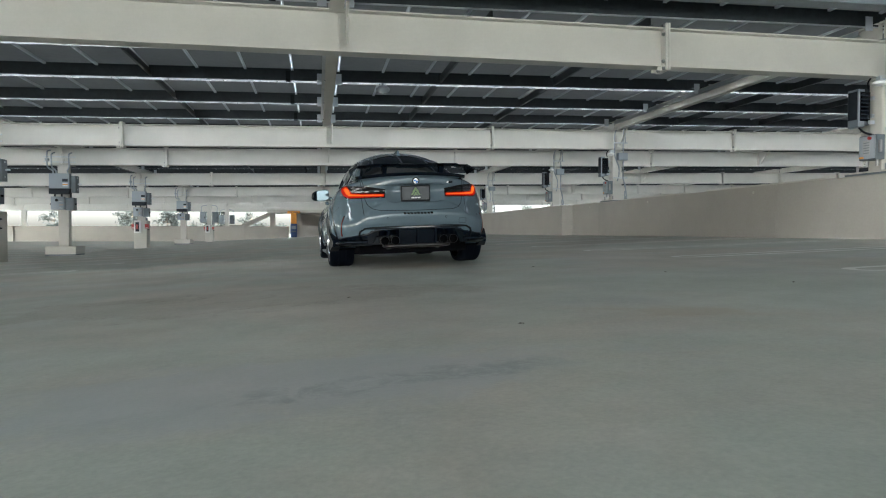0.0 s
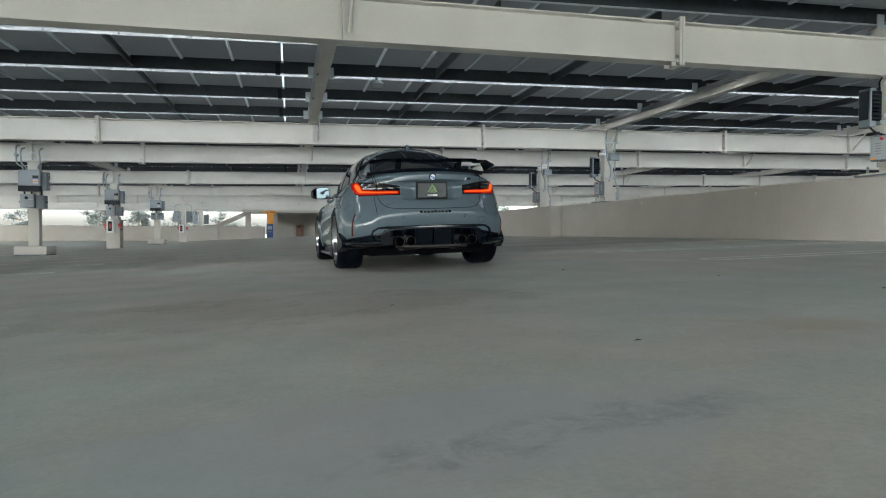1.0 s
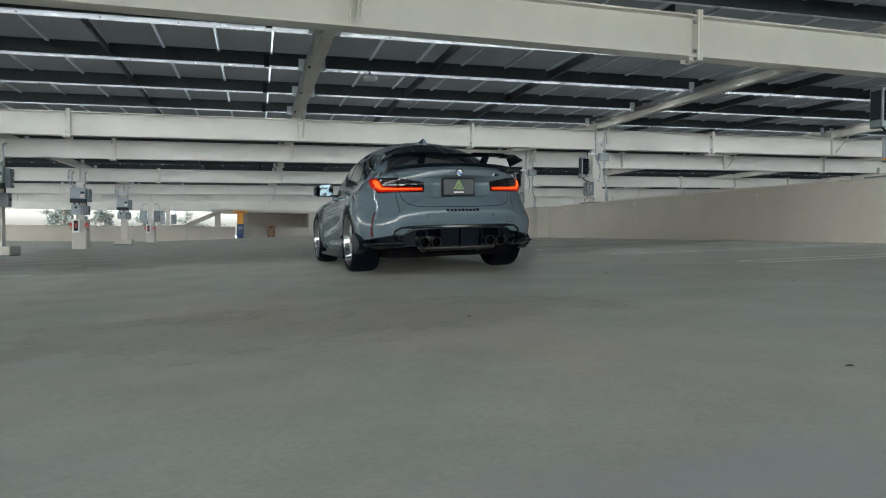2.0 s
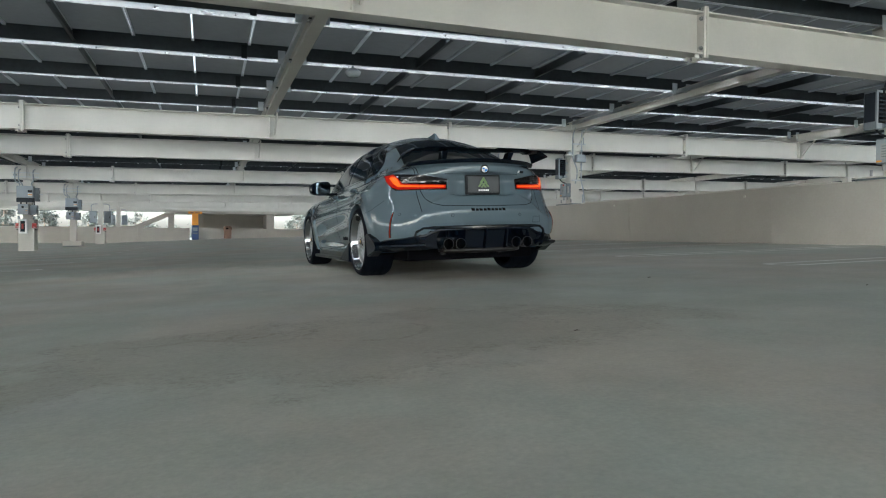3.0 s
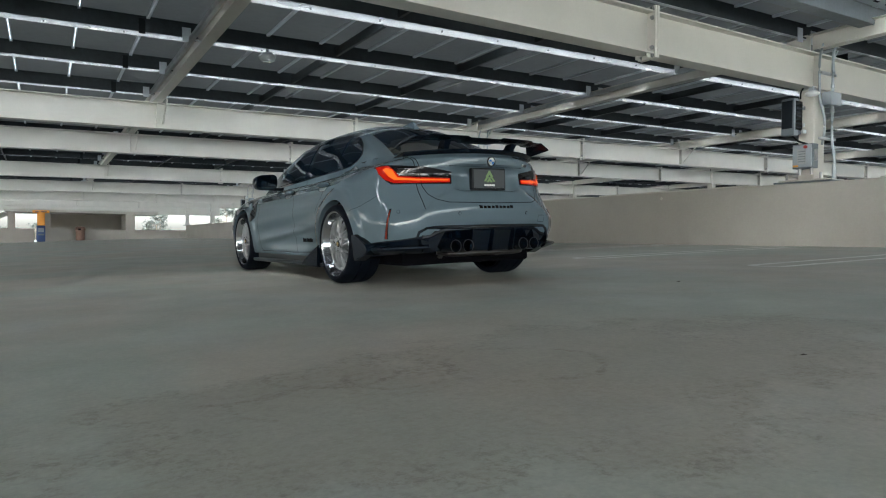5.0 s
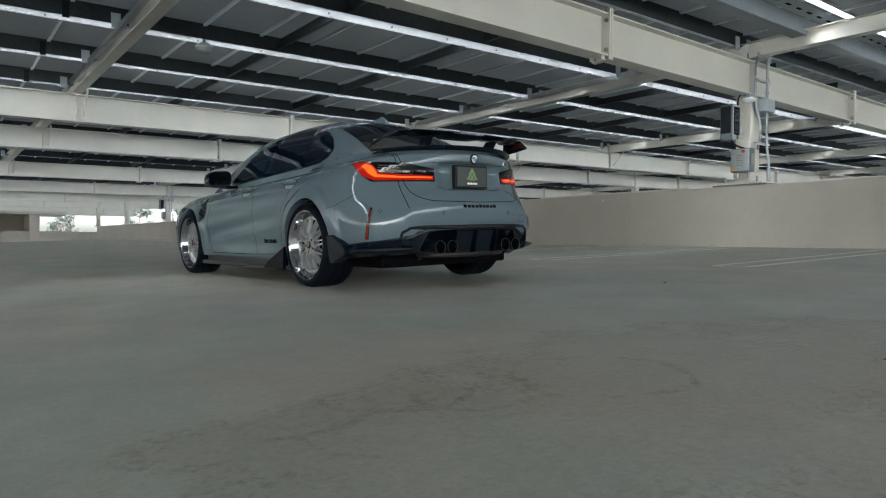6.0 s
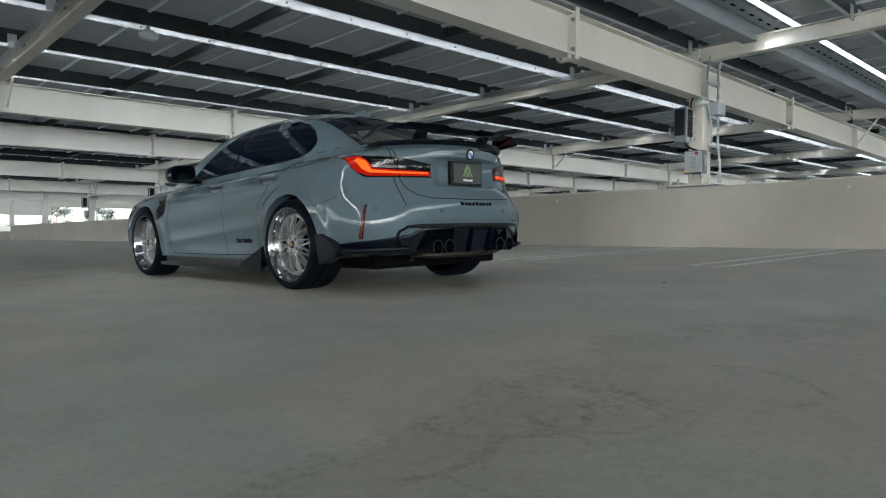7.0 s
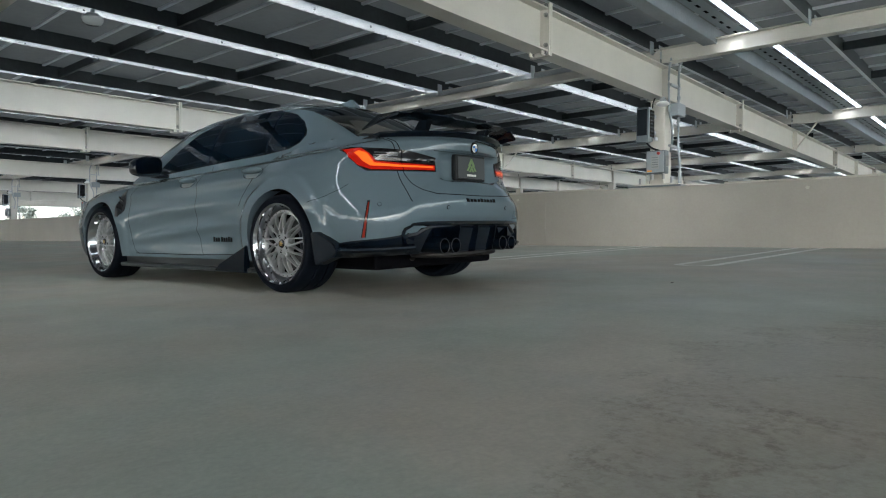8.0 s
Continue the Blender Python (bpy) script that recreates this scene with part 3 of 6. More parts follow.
def column_east(y, label):
    under = girder_under(COL_E, y)
    c = thing("steel_column", at(COL_E, y), label, "column", "columns on the parapet")
    part("shaft", boxes((-0.16, 0.16, -0.14, 0.14, WALL_TOP + 0.06, under - 0.024), bevel=0.018), BEIGE, c)
    part("cap_plate", boxes((-0.2, 0.2, -0.18, 0.18, under - 0.024, under - 0.006), bevel=0.004), BEIGE, c)
    part("base_plate", boxes((-0.29, 0.29, -0.42, 0.42, WALL_TOP + 0.03, WALL_TOP + 0.06), bevel=0.006), BEIGE, c)
    part("grout_pad", boxes((-0.3, 0.3, -0.5, 0.5, WALL_TOP, WALL_TOP + 0.03)), BOX_STEEL, c, "dark grey grout bed")
    for sx in (-1, 1):
        for sy in (-1, 1):
            part("anchor_bolt", cylinder((sx * 0.22, sy * 0.3, WALL_TOP + 0.06), (sx * 0.22, sy * 0.3, WALL_TOP + 0.17), 0.022, sides=8), STEEL, c)
    return c


for y in ROWS_Y:
    column_east(y, "beige steel column standing on the concrete parapet wall")


def inverter_east(y):
    """The boxes on the open side of a parapet column."""
    here = at(COL_E, y)
    inv = thing("inverter_box", here, "grey wall-hung inverter with a dark front on a column", "inverter", "inverters on parapet columns")
    part("heatsink", boxes((-0.34, -0.22, 0.05, 0.26, 2.27, 2.84), bevel=0.012), BOX_STEEL, inv)
    part("front", boxes((-0.47, -0.345, 0.03, 0.27, 2.23, 2.88), bevel=0.015), BOX_STEEL, inv)
    part("edge_trim", boxes((-0.476, -0.36, 0.018, 0.034, 2.24, 2.87), bevel=0.003), BOX_GREY, inv)
    part("dark_cover", boxes((-0.478, -0.465, 0.06, 0.25, 2.36, 2.84), bevel=0.004), BOX_DARK, inv, "dark blue-black front cover")
    part("dark_cover", boxes((-0.45, -0.25, 0.016, 0.029, 2.33, 2.83), bevel=0.004), GLOSS_BLACK, inv, "dark glossy side window")
    for k in range(7):
        part("fin", boxes((-0.44, -0.26, 0.01, 0.016, 2.37 + 0.065 * k, 2.39 + 0.065 * k)), BOX_DARK, inv)
    for b_ in ((-0.2, -0.158, 0.02, 0.13, 2.4, 2.46), (-0.2, -0.158, 0.02, 0.13, 2.7, 2.76), (-0.3, -0.2, -0.03, 0.0, 2.28, 2.34)):
        part("bracket", boxes(b_), ZINC_PALE, inv)
    dis = thing("disconnect_box", here, "grey steel disconnect switch box with a red knob", "switch box", "switch boxes on parapet columns")
    part("case", boxes((-0.36, -0.19, -0.24, 0.12, 1.66, 2.08), bevel=0.012), BOX_STEEL, dis)
    part("cover", boxes((-0.378, -0.361, -0.225, 0.105, 1.68, 2.06), bevel=0.006), BOX_GREY, dis)
    part("knob", cylinder((-0.378, -0.13, 2.02), (-0.41, -0.13, 2.02), 0.028), RED, dis)
    part("label_plate", boxes((-0.384, -0.379, -0.13, 0.02, 1.74, 1.99)), ZINC_LABEL, dis, "white sticker with unreadable lines")
    for k in range(5):
        part("label_line", boxes((-0.387, -0.385, -0.12, 0.0, 1.77 + 0.043 * k, 1.782 + 0.043 * k)), BOX_STEEL, dis)
    part("sticker", boxes((-0.384, -0.379, 0.0, 0.09, 1.69, 1.72)), ORANGE, dis)
    part("lever", boxes((-0.33, -0.29, -0.29, -0.242, 1.78, 1.98), bevel=0.005), STEEL, dis)
    for b_ in ((-0.19, -0.158, -0.12, 0.1, 1.7, 1.74), (-0.19, -0.158, -0.12, 0.1, 1.98, 2.02)):
        part("bracket", boxes(b_), ZINC_PALE, dis)
    for yy in (-0.17, 0.04):
        part("hub", cylinder((-0.27, yy, 1.56), (-0.27, yy, 1.66), 0.026, sides=10), STEEL, dis)
    jb = thing("junction_box", here, "small grey junction box on conduits beside a column", "junction box", "junction boxes on parapet columns")
    part("case", boxes((-0.06, 0.26, -0.36, -0.2, 2.74, 2.97), bevel=0.008), BOX_GREY, jb)
    part("lid", boxes((-0.05, 0.25, -0.368, -0.361, 2.75, 2.96), bevel=0.002), BOX_GREY, jb)
    part("strap", boxes((-0.04, 0.24, -0.2, -0.142, 2.84, 2.87)), ZINC_PALE, jb)
    cd = thing("conduit_run", here, "bent grey metal conduits strapped to a column", "conduit", "conduits on columns")
    part("riser", pipe(bend([(0.26, -0.28, 1.48), (0.26, -0.28, 1.62), (0.2, -0.28, 1.95), (0.14, -0.28, 2.2), (0.14, -0.28, 2.74)]), 0.022), CONDUIT, cd)
    part("riser", pipe(bend([(0.2, -0.28, 1.48), (0.2, -0.28, 1.6), (0.2, -0.28, 1.75)]), 0.024), CONDUIT, cd)
    part("riser", pipe(bend([(0.14, -0.28, 2.97), (0.14, -0.28, 3.55), (0.16, -0.32, 3.76), (0.16, -0.6, 3.9), (0.16, -1.3, 3.92), (0.16, -6.0, 3.92)]), 0.022), CONDUIT, cd)
    part("riser", pipe(bend([(0.22, -0.26, 3.3), (0.22, -0.3, 3.7), (0.22, -0.8, 3.9), (0.22, -6.0, 3.92)]), 0.018), CONDUIT, cd)
    part("riser", pipe(bend([(-0.02, -0.2, 2.08), (0.03, -0.21, 2.3), (0.02, -0.21, 2.55), (-0.1, -0.2, 2.85), (-0.12, -0.2, 3.1), (-0.12, -0.2, 3.55), (0.0, -0.2, 3.86)]), 0.022), CONDUIT, cd)
    part("whip", pipe(bend([(-0.4, 0.1, 2.24), (-0.36, 0.02, 2.14), (-0.28, -0.1, 2.08)]), 0.018), BLACK, cd)
    part("whip", pipe(bend([(-0.24, 0.0, 3.09), (-0.3, 0.02, 2.98), (-0.26, 0.05, 2.88)]), 0.014), BLACK, cd)
    for z in (2.16, 3.28):
        part("strut", boxes((-0.16, 0.3, -0.262, -0.21, z, z + 0.04)), ZINC, cd)
    for z in (3.06, 2.64, 1.9):
        part("coupling", cylinder((0.14 if z > 2 else 0.21, -0.28, z), (0.14 if z > 2 else 0.205, -0.28, z + 0.06), 0.033, sides=10), CONDUIT, cd)
    sn = thing("sensor_unit", here, "small white sensor housing on a column neck", "sensor", "sensors on columns")
    bm = bmesh.new()
    bmesh.ops.create_uvsphere(bm, u_segments=20, v_segments=10, radius=1, matrix=Matrix.Translation((-0.2, -0.12, 2.95)) @ Matrix.Diagonal((0.11, 0.12, 0.05, 1)))
    part("housing", bm, WHITE, sn, smooth=50)
    part("bracket", boxes((-0.24, -0.12, -0.16, -0.08, 2.98, 3.07)), ZINC_PALE, sn)
    return inv


for y in ROWS_Y[:5]:
    inverter_east(y)


def column_west(y, pedestal):
    z0 = floor_z(COL_W)
    head = girder_under(COL_W, y) - z0
    c = thing("steel_column", at(COL_W, y, z0), "beige steel column on a concrete %s on the deck" % ("pedestal" if pedestal else "plinth"), "column", "columns on the deck")
    foot = 1.42 if pedestal else 0.34
    part("shaft", boxes((-0.17, 0.17, -0.15, 0.15, foot, head - 0.024), bevel=0.01), BEIGE, c)
    part("cap_plate", boxes((-0.3, 0.3, -0.25, 0.25, head - 0.024, head - 0.008)), BEIGE, c)
    if pedestal:
        part("pedestal", boxes((-0.31, 0.31, -0.36, 0.36, 0, foot), bevel=0.02), PLINTH, c)
        for s in (-1, 1):
            for z in (0.95, 1.2):
                part("pin", cylinder((s * 0.31, -0.2, z), (s * 0.41, -0.2, z), 0.03, 0.015, 8), BLACK, c)
            part("bollard_pipe", cylinder((s * 0.3, -0.3, foot), (s * 0.3, -0.3, foot + 0.14), 0.05, sides=10), BOX_STEEL, c)
    else:
        part("plinth", boxes((-0.5, 0.5, -0.5, 0.5, 0.06, foot), bevel=0.02), PLINTH, c)
        part("shadow_joint", boxes((-0.49, 0.49, -0.48, 0.48, 0, 0.06)), BOX_STEEL, c, "dark grey recessed foot")
    return c


def boxes_west(y, lift):
    z0 = floor_z(COL_W)
    s = thing("inverter_box", at(COL_W, y - 0.16, z0 + lift), "light grey inverter with a dark blue base on a column", "inverter", "inverters on deck columns")
    part("case", boxes((-0.36, 0.3, -0.28, -0.02, 2.04, 2.57), bevel=0.02), BOX_GREY, s)
    part("base_band", boxes((-0.365, 0.305, -0.288, -0.015, 1.85, 2.04), bevel=0.015), BOX_DARK, s, "dark blue lower cover")
    part("screen", boxes((0.08, 0.26, -0.29, -0.281, 2.28, 2.38)), BOX_DARK, s)
    for k, mm in ((0, WHITE), (1, ORANGE), (2, WHITE)):
        part("sticker", boxes((0.09, 0.25, -0.286, -0.281, 2.12 + 0.045 * k, 2.15 + 0.045 * k)), mm, s)
    part("side_box", boxes((0.33, 0.48, -0.2, 0.16, 1.9, 2.5), bevel=0.012), BOX_STEEL, s)
    for b_ in ((-0.3, 0.5, -0.02, 0.0, 2.0, 2.05), (-0.3, 0.5, -0.02, 0.0, 2.4, 2.45), (0.2, 0.6, 0.02, 0.05, 2.2, 2.24)):
        part("bracket", boxes(b_), ZINC_PALE, s)
    d = thing("disconnect_box", at(COL_W, y - 0.16, z0 + lift), "grey steel disconnect boxes with warning stickers on a column", "switch box", "switch boxes on deck columns")
    part("case", boxes((-0.32, 0.1, -0.24, -0.02, 1.3, 1.76), bevel=0.012), BOX_GREY, d)
    part("case", boxes((0.16, 0.42, -0.22, 0.1, 1.28, 1.72), bevel=0.012), BOX_STEEL, d)
    part("knob", cylinder((-0.12, -0.24, 1.63), (-0.12, -0.28, 1.63), 0.05), BLACK, d)
    for k in range(3):
        part("sticker", boxes((-0.05, 0.08, -0.246, -0.241, 1.36 + 0.11 * k, 1.35 + 0.11 * k)), ORANGE if k % 2 else WHITE, d)
    for sx in (-0.32, 0.42):
        part("plug", cylinder((sx, -0.1, 1.5), (sx + (0.06 if sx > 0 else -0.06), -0.1, 1.5), 0.03, sides=8), BLACK, d)
    for b_ in ((-0.25, 0.4, -0.02, 0.0, 1.3, 1.34), (-0.25, 0.4, -0.02, 0.0, 1.52, 1.56), (0.2, 0.4, -0.02, 0.1, 1.3, 1.34)):
        part("bracket", boxes(b_), ZINC_PALE, d)
    w = thing("conduit_run", at(COL_W, y - 0.16, z0 + lift), "bent grey conduits above the inverter on a column", "conduit", "conduits on columns")
    for x1, x2, hi in ((-0.42, -0.26, 3.3), (-0.28, -0.16, 3.22), (0.28, 0.22, 3.22)):
        part("riser", pipe(bend([(x2, -0.12, 2.57), (x2 - 0.02, -0.14, 2.68), (x1, -0.2, 2.82), (x1, -0.22, hi), (x1 + 0.02, 0.02, hi + 0.1)]), 0.028), CONDUIT, w)
    part("coupling", boxes((-0.48, -0.36, -0.28, -0.16, 3.0, 3.1), bevel=0.02), CONDUIT, w)
    for z in (2.96, 3.14):
        part("strut", boxes((-0.55, 0.5, -0.2, -0.16, z, z + 0.03)), ZINC_PALE, w)
    for x in (-0.22, 0.0, 0.3):
        part("drop", pipe([(x, -0.12, 1.72), (x, -0.12, 1.87)], 0.03), BLACK, w)


def side_boxes(y):
    """Two tall grey boxes hung beside a far column, fed by a conduit hoop."""
    z0 = floor_z(COL_W)
    for k in (-1, 1):
        q = thing("control_cabinet", at(COL_W + k * 0.5, y - 0.1, z0), "tall grey control cabinet hung beside a far column", "cabinet", "control cabinets on far columns")
        part("case", boxes((-0.24, 0.24, -0.14, 0.14, 1.6, 2.5), bevel=0.012), BOX_STEEL, q)
        part("door", boxes((-0.21, 0.21, -0.152, -0.141, 1.64, 2.46), bevel=0.004), BOX_GREY if k < 0 else BOX_STEEL, q)
        part("handle", boxes((0.12, 0.16, -0.17, -0.153, 1.95, 2.1)), BLACK, q)
        part("bracket", boxes((-0.3 if k > 0 else 0.24, -0.24 if k > 0 else 0.3, -0.02, 0.02, 1.9, 1.95)), ZINC_PALE, q)
        part("hoop", pipe(bend([(k * 0.12, 0, 2.5), (k * 0.12, 0, 2.9), (k * -0.05, 0.02, 3.02), (k * -0.3, 0.04, 3.04)]), 0.03), CONDUIT, q)


def extinguisher(y):
    z0 = floor_z(COL_W)
    e = thing("extinguisher_cabinet", at(COL_W, y - 0.36, z0), "white fire extinguisher cabinet with a glass door", "fire cabinet", "fire cabinets on pedestals")
    part("case", boxes((-0.26, 0.06, -0.16, 0, 0.78, 1.42), bevel=0.012), WHITE, e)
    part("door_glass", boxes((-0.19, -0.01, -0.168, -0.161, 0.86, 1.34)), GLASS, e)
    part("cylinder", cylinder((-0.1, -0.18, 0.98), (-0.1, -0.18, 1.22), 0.04), RED, e, "red strip with white mark")
    for s in (-1, 1):
        g = thing("fire_sign", at(COL_W, y, z0), "small red and white fire sign on a pedestal", "sign", "fire signs")
        part("plate", boxes((s * 0.32 - 0.09, s * 0.32 + 0.09, -0.375, -0.362, 1.02, 1.24)), RED, g)
        part("bar", boxes((s * 0.32 - 0.06, s * 0.32 + 0.06, -0.379, -0.376, 1.06, 1.08)), WHITE, g)


for i, y in enumerate(ROWS_Y):
    column_west(y, i % 2 == 1)
    if i < 5:
        boxes_west(y, 0.33)
    else:
        side_boxes(y)
    if i in (1, 3, 5):
        extinguisher(y)
for y in ROWS_Y:
    c = thing("steel_column", at(-27.3, y, floor_z(-27)), "beige steel column far across the deck", "column", "far columns")
    part("shaft", boxes((-0.2, 0.2, -0.16, 0.16, 0, girder_under(-27.3, y) - floor_z(-27) - 0.01)), BEIGE, c)
    part("pedestal", boxes((-0.4, 0.4, -0.4, 0.4, 0, 1.1)), PLINTH, c)
    for x in (28.0, 46.4, 64.8):
        c = thing("steel_column", at(x, y, floor_z(x)), "beige steel column far across the deck", "column", "far columns")
        part("shaft", boxes((-0.14, 0.14, -0.15, 0.15, 0, girder_under(x, y) - floor_z(x) - 0.01)), BEIGE, c)


# ---- the car: x to its right, y ahead, origin under the middle of the rear axle ----
SLOPES = {}


def slopes_of(table):
    """Tangents of a smooth curve through the rows that never overshoots (monotone cubic)."""
    d = [(vb - va) / (b - a) for (a, va), (b, vb) in zip(table, table[1:])]
    h = [b - a for (a, _), (b, _) in zip(table, table[1:])]
    m = [d[0]]
    for k in range(1, len(d)):
        if d[k - 1] * d[k] <= 0:
            m.append(0.0)
        else:
            w1, w2 = 2 * h[k] + h[k - 1], h[k] + 2 * h[k - 1]
            m.append((w1 + w2) / (w1 / d[k - 1] + w2 / d[k]))
    return m + [d[-1]]


def lerp_table(t, table):
    """Smooth interpolation through (key, value) rows."""
    if t <= table[0][0]:
        return table[0][1]
    if t >= table[-1][0]:
        return table[-1][1]
    key = tuple(table)
    if key not in SLOPES:
        SLOPES[key] = slopes_of(key)
    m = SLOPES[key]
    for i, ((a, va), (b, vb)) in enumerate(zip(table, table[1:])):
        if t <= b:
            h = b - a
            k = (t - a) / h
            return (va * (1 + 2 * k) + m[i] * h * k) * (1 - k) ** 2 + (vb * (3 - 2 * k) - m[i + 1] * h * (1 - k)) * k * k
    return table[-1][1]


AXLE_R, AXLE_F, TYRE_R = 0.06, 2.79, 0.343
REAR_YC, FRONT_YC = -0.25, 3.0
ROOF_Z = [(-0.62, 1.02), (-0.5, 1.065), (-0.3, 1.175), (-0.05, 1.305), (0.2, 1.405), (0.42, 1.46), (0.75, 1.497), (1.1, 1.507), (1.5, 1.487), (1.8, 1.435), (2.1, 1.305), (2.4, 1.115), (2.62, 0.95)]
BELT_X = [(-0.62, 0.655), (-0.3, 0.70), (0.0, 0.735), (0.6, 0.765), (1.4, 0.765), (2.0, 0.75), (2.62, 0.70)]
SHOULDER_SIDE = [(-0.6, 0.985), (-0.25, 0.98), (0.2, 0.955), (1.0, 0.925), (1.8, 0.9), (2.35, 0.88), (2.9, 0.85), (3.3, 0.8), (3.7, 0.71)]
SIDE_PROFILE = [(0.0, 0.885), (0.12, 0.905), (0.3, 0.918), (0.5, 0.925), (0.66, 0.918), (0.8, 0.895), (0.9, 0.862), (0.96, 0.825), (1.0, 0.775)]
REAR_PROFILE = [(0.0, -0.945), (0.1, -0.985), (0.26, -1.0), (0.34, -0.988), (0.41, -0.965), (0.5, -0.93), (0.6, -0.908), (0.75, -0.9), (0.87, -0.93), (0.95, -0.935), (1.0, -0.905)]
FRONT_PROFILE = [(0.0, 3.66), (0.2, 3.71), (0.5, 3.715), (0.8, 3.66), (1.0, 3.52)]


def body_width(y, v):
    w = lerp_table(v, SIDE_PROFILE)
    mid = math.exp(-((v - 0.45) / 0.42) ** 2)
    w += 0.03 * mid * math.exp(-((y - AXLE_R) / 0.5) ** 2) + 0.022 * mid * math.exp(-((y - AXLE_F) / 0.48) ** 2)
    door = math.exp(-((y - 1.35) / 0.75) ** 4)
    w -= 0.028 * door * math.exp(-((v - 0.2) / 0.3) ** 2)
    w += 0.02 * door * math.exp(-((v - 0.02) / 0.1) ** 2)
    z0 = body_bottom(y)
    z = z0 + v * (lerp_table(y, SHOULDER_SIDE) - z0)
    # shoulder crease through the handles and the rising line low on the doors
    long = math.exp(-((y - 1.2) / 1.35) ** 6)
    d = z - (0.80 + 0.035 * (1.3 - y))
    w += long * (0.014 * math.exp(-(d / 0.034) ** 2) - 0.014 * math.exp(-((d + 0.085) / 0.06) ** 2))
    d = z - (0.545 - 0.085 * y)
    w += door * (0.017 * math.exp(-(d / 0.034) ** 2) - 0.017 * math.exp(-((d - 0.1) / 0.065) ** 2))
    # flared arches with an edge
    for wy, out in ((AXLE_R, 0.02), (AXLE_F, 0.016)):
        r = math.hypot(y - wy, z - 0.352)
        k = min(1.0, max(0.0, (0.50 - r) / 0.05))
        w += out * k * k * (3 - 2 * k)
    return w


def body_bottom(y):
    return lerp_table(y, [(-1.0, 0.47), (-0.93, 0.462), (-0.9, 0.452), (-0.865, 0.405), (-0.82, 0.388), (-0.77, 0.376), (-0.5, 0.345), (-0.42, 0.325), (-0.3, 0.235), (0.3, 0.215), (2.5, 0.215), (3.3, 0.2), (3.7, 0.2)])


def body_ring(v):
    """The right half of the outline in plan at level v, from the middle of the tail to the middle of the nose."""
    pts = []
    n = 84
    for i in range(n):
        a = math.pi / 2 * (i / n) ** 0.85
        r = lerp_table(v, REAR_PROFILE)
        # squarer in plan at the bumper, rounder at the lamps
        e = lerp_table(v, [(0.0, 0.57), (0.2, 0.62), (0.5, 0.84), (0.8, 0.96), (1.0, 0.97)])
        y = REAR_YC + (r - REAR_YC) * math.cos(a) ** (e + 0.05)
        w = body_width(max(y, -0.62), v)
        x = w * math.sin(a) ** e
        # the middle of the bumper lies behind the corners, from the reflectors inward
        kx, kv = min(1.0, max(0.0, (0.845 - x) / 0.09)), min(1.0, max(0.0, (0.5 - v) / 0.2))
        y += 0.03 * kx * kx * (3 - 2 * kx) * kv * kv * (3 - 2 * kv) * min(1.0, 0.35 + x / 0.9)
        # the plate lies in a shallow recess under the lid's edge
        kp = min(1.0, max(0.0, (0.36 - x) / 0.13)) * min(1.0, max(0.0, (v - 0.47) / 0.08)) * min(1.0, max(0.0, (0.855 - v) / 0.025))
        y += 0.038 * kp * kp * (3 - 2 * kp)
        sh = lerp_table(i / n, [(0, 1.055), (0.35, 1.045), (0.6, 1.02), (0.85, 0.99), (1.0, 0.98)])
        z0 = body_bottom(y)
        pts.append(Vector((x, y, z0 + v * (sh - z0))))
    m = 150
    for i in range(m + 1):
        y = REAR_YC + (FRONT_YC - REAR_YC) * i / m
        z0, sh = body_bottom(y), lerp_table(y, SHOULDER_SIDE)
        pts.append(Vector((body_width(y, v), y, z0 + v * (sh - z0))))
    n = 22
    for i in range(1, n + 1):
        a = math.pi / 2 * (i / n)
        f = lerp_table(v, FRONT_PROFILE)
        w = body_width(FRONT_YC, v)
        x = w * math.cos(a) ** 0.62
        y = FRONT_YC + (f - FRONT_YC) * math.sin(a) ** 0.8
        z0, sh = body_bottom(y), lerp_table(y, SHOULDER_SIDE)
        pts.append(Vector((max(x, 0), y, z0 + v * (sh - z0))))
    pts[0].x = pts[-1].x = 0
    return pts


def crown(y):
    return lerp_table(y, [(-1.0, 0.02), (-0.5, 0.045), (0.5, 0.05), (2.4, 0.085), (3.2, 0.08), (3.7, 0.03)])


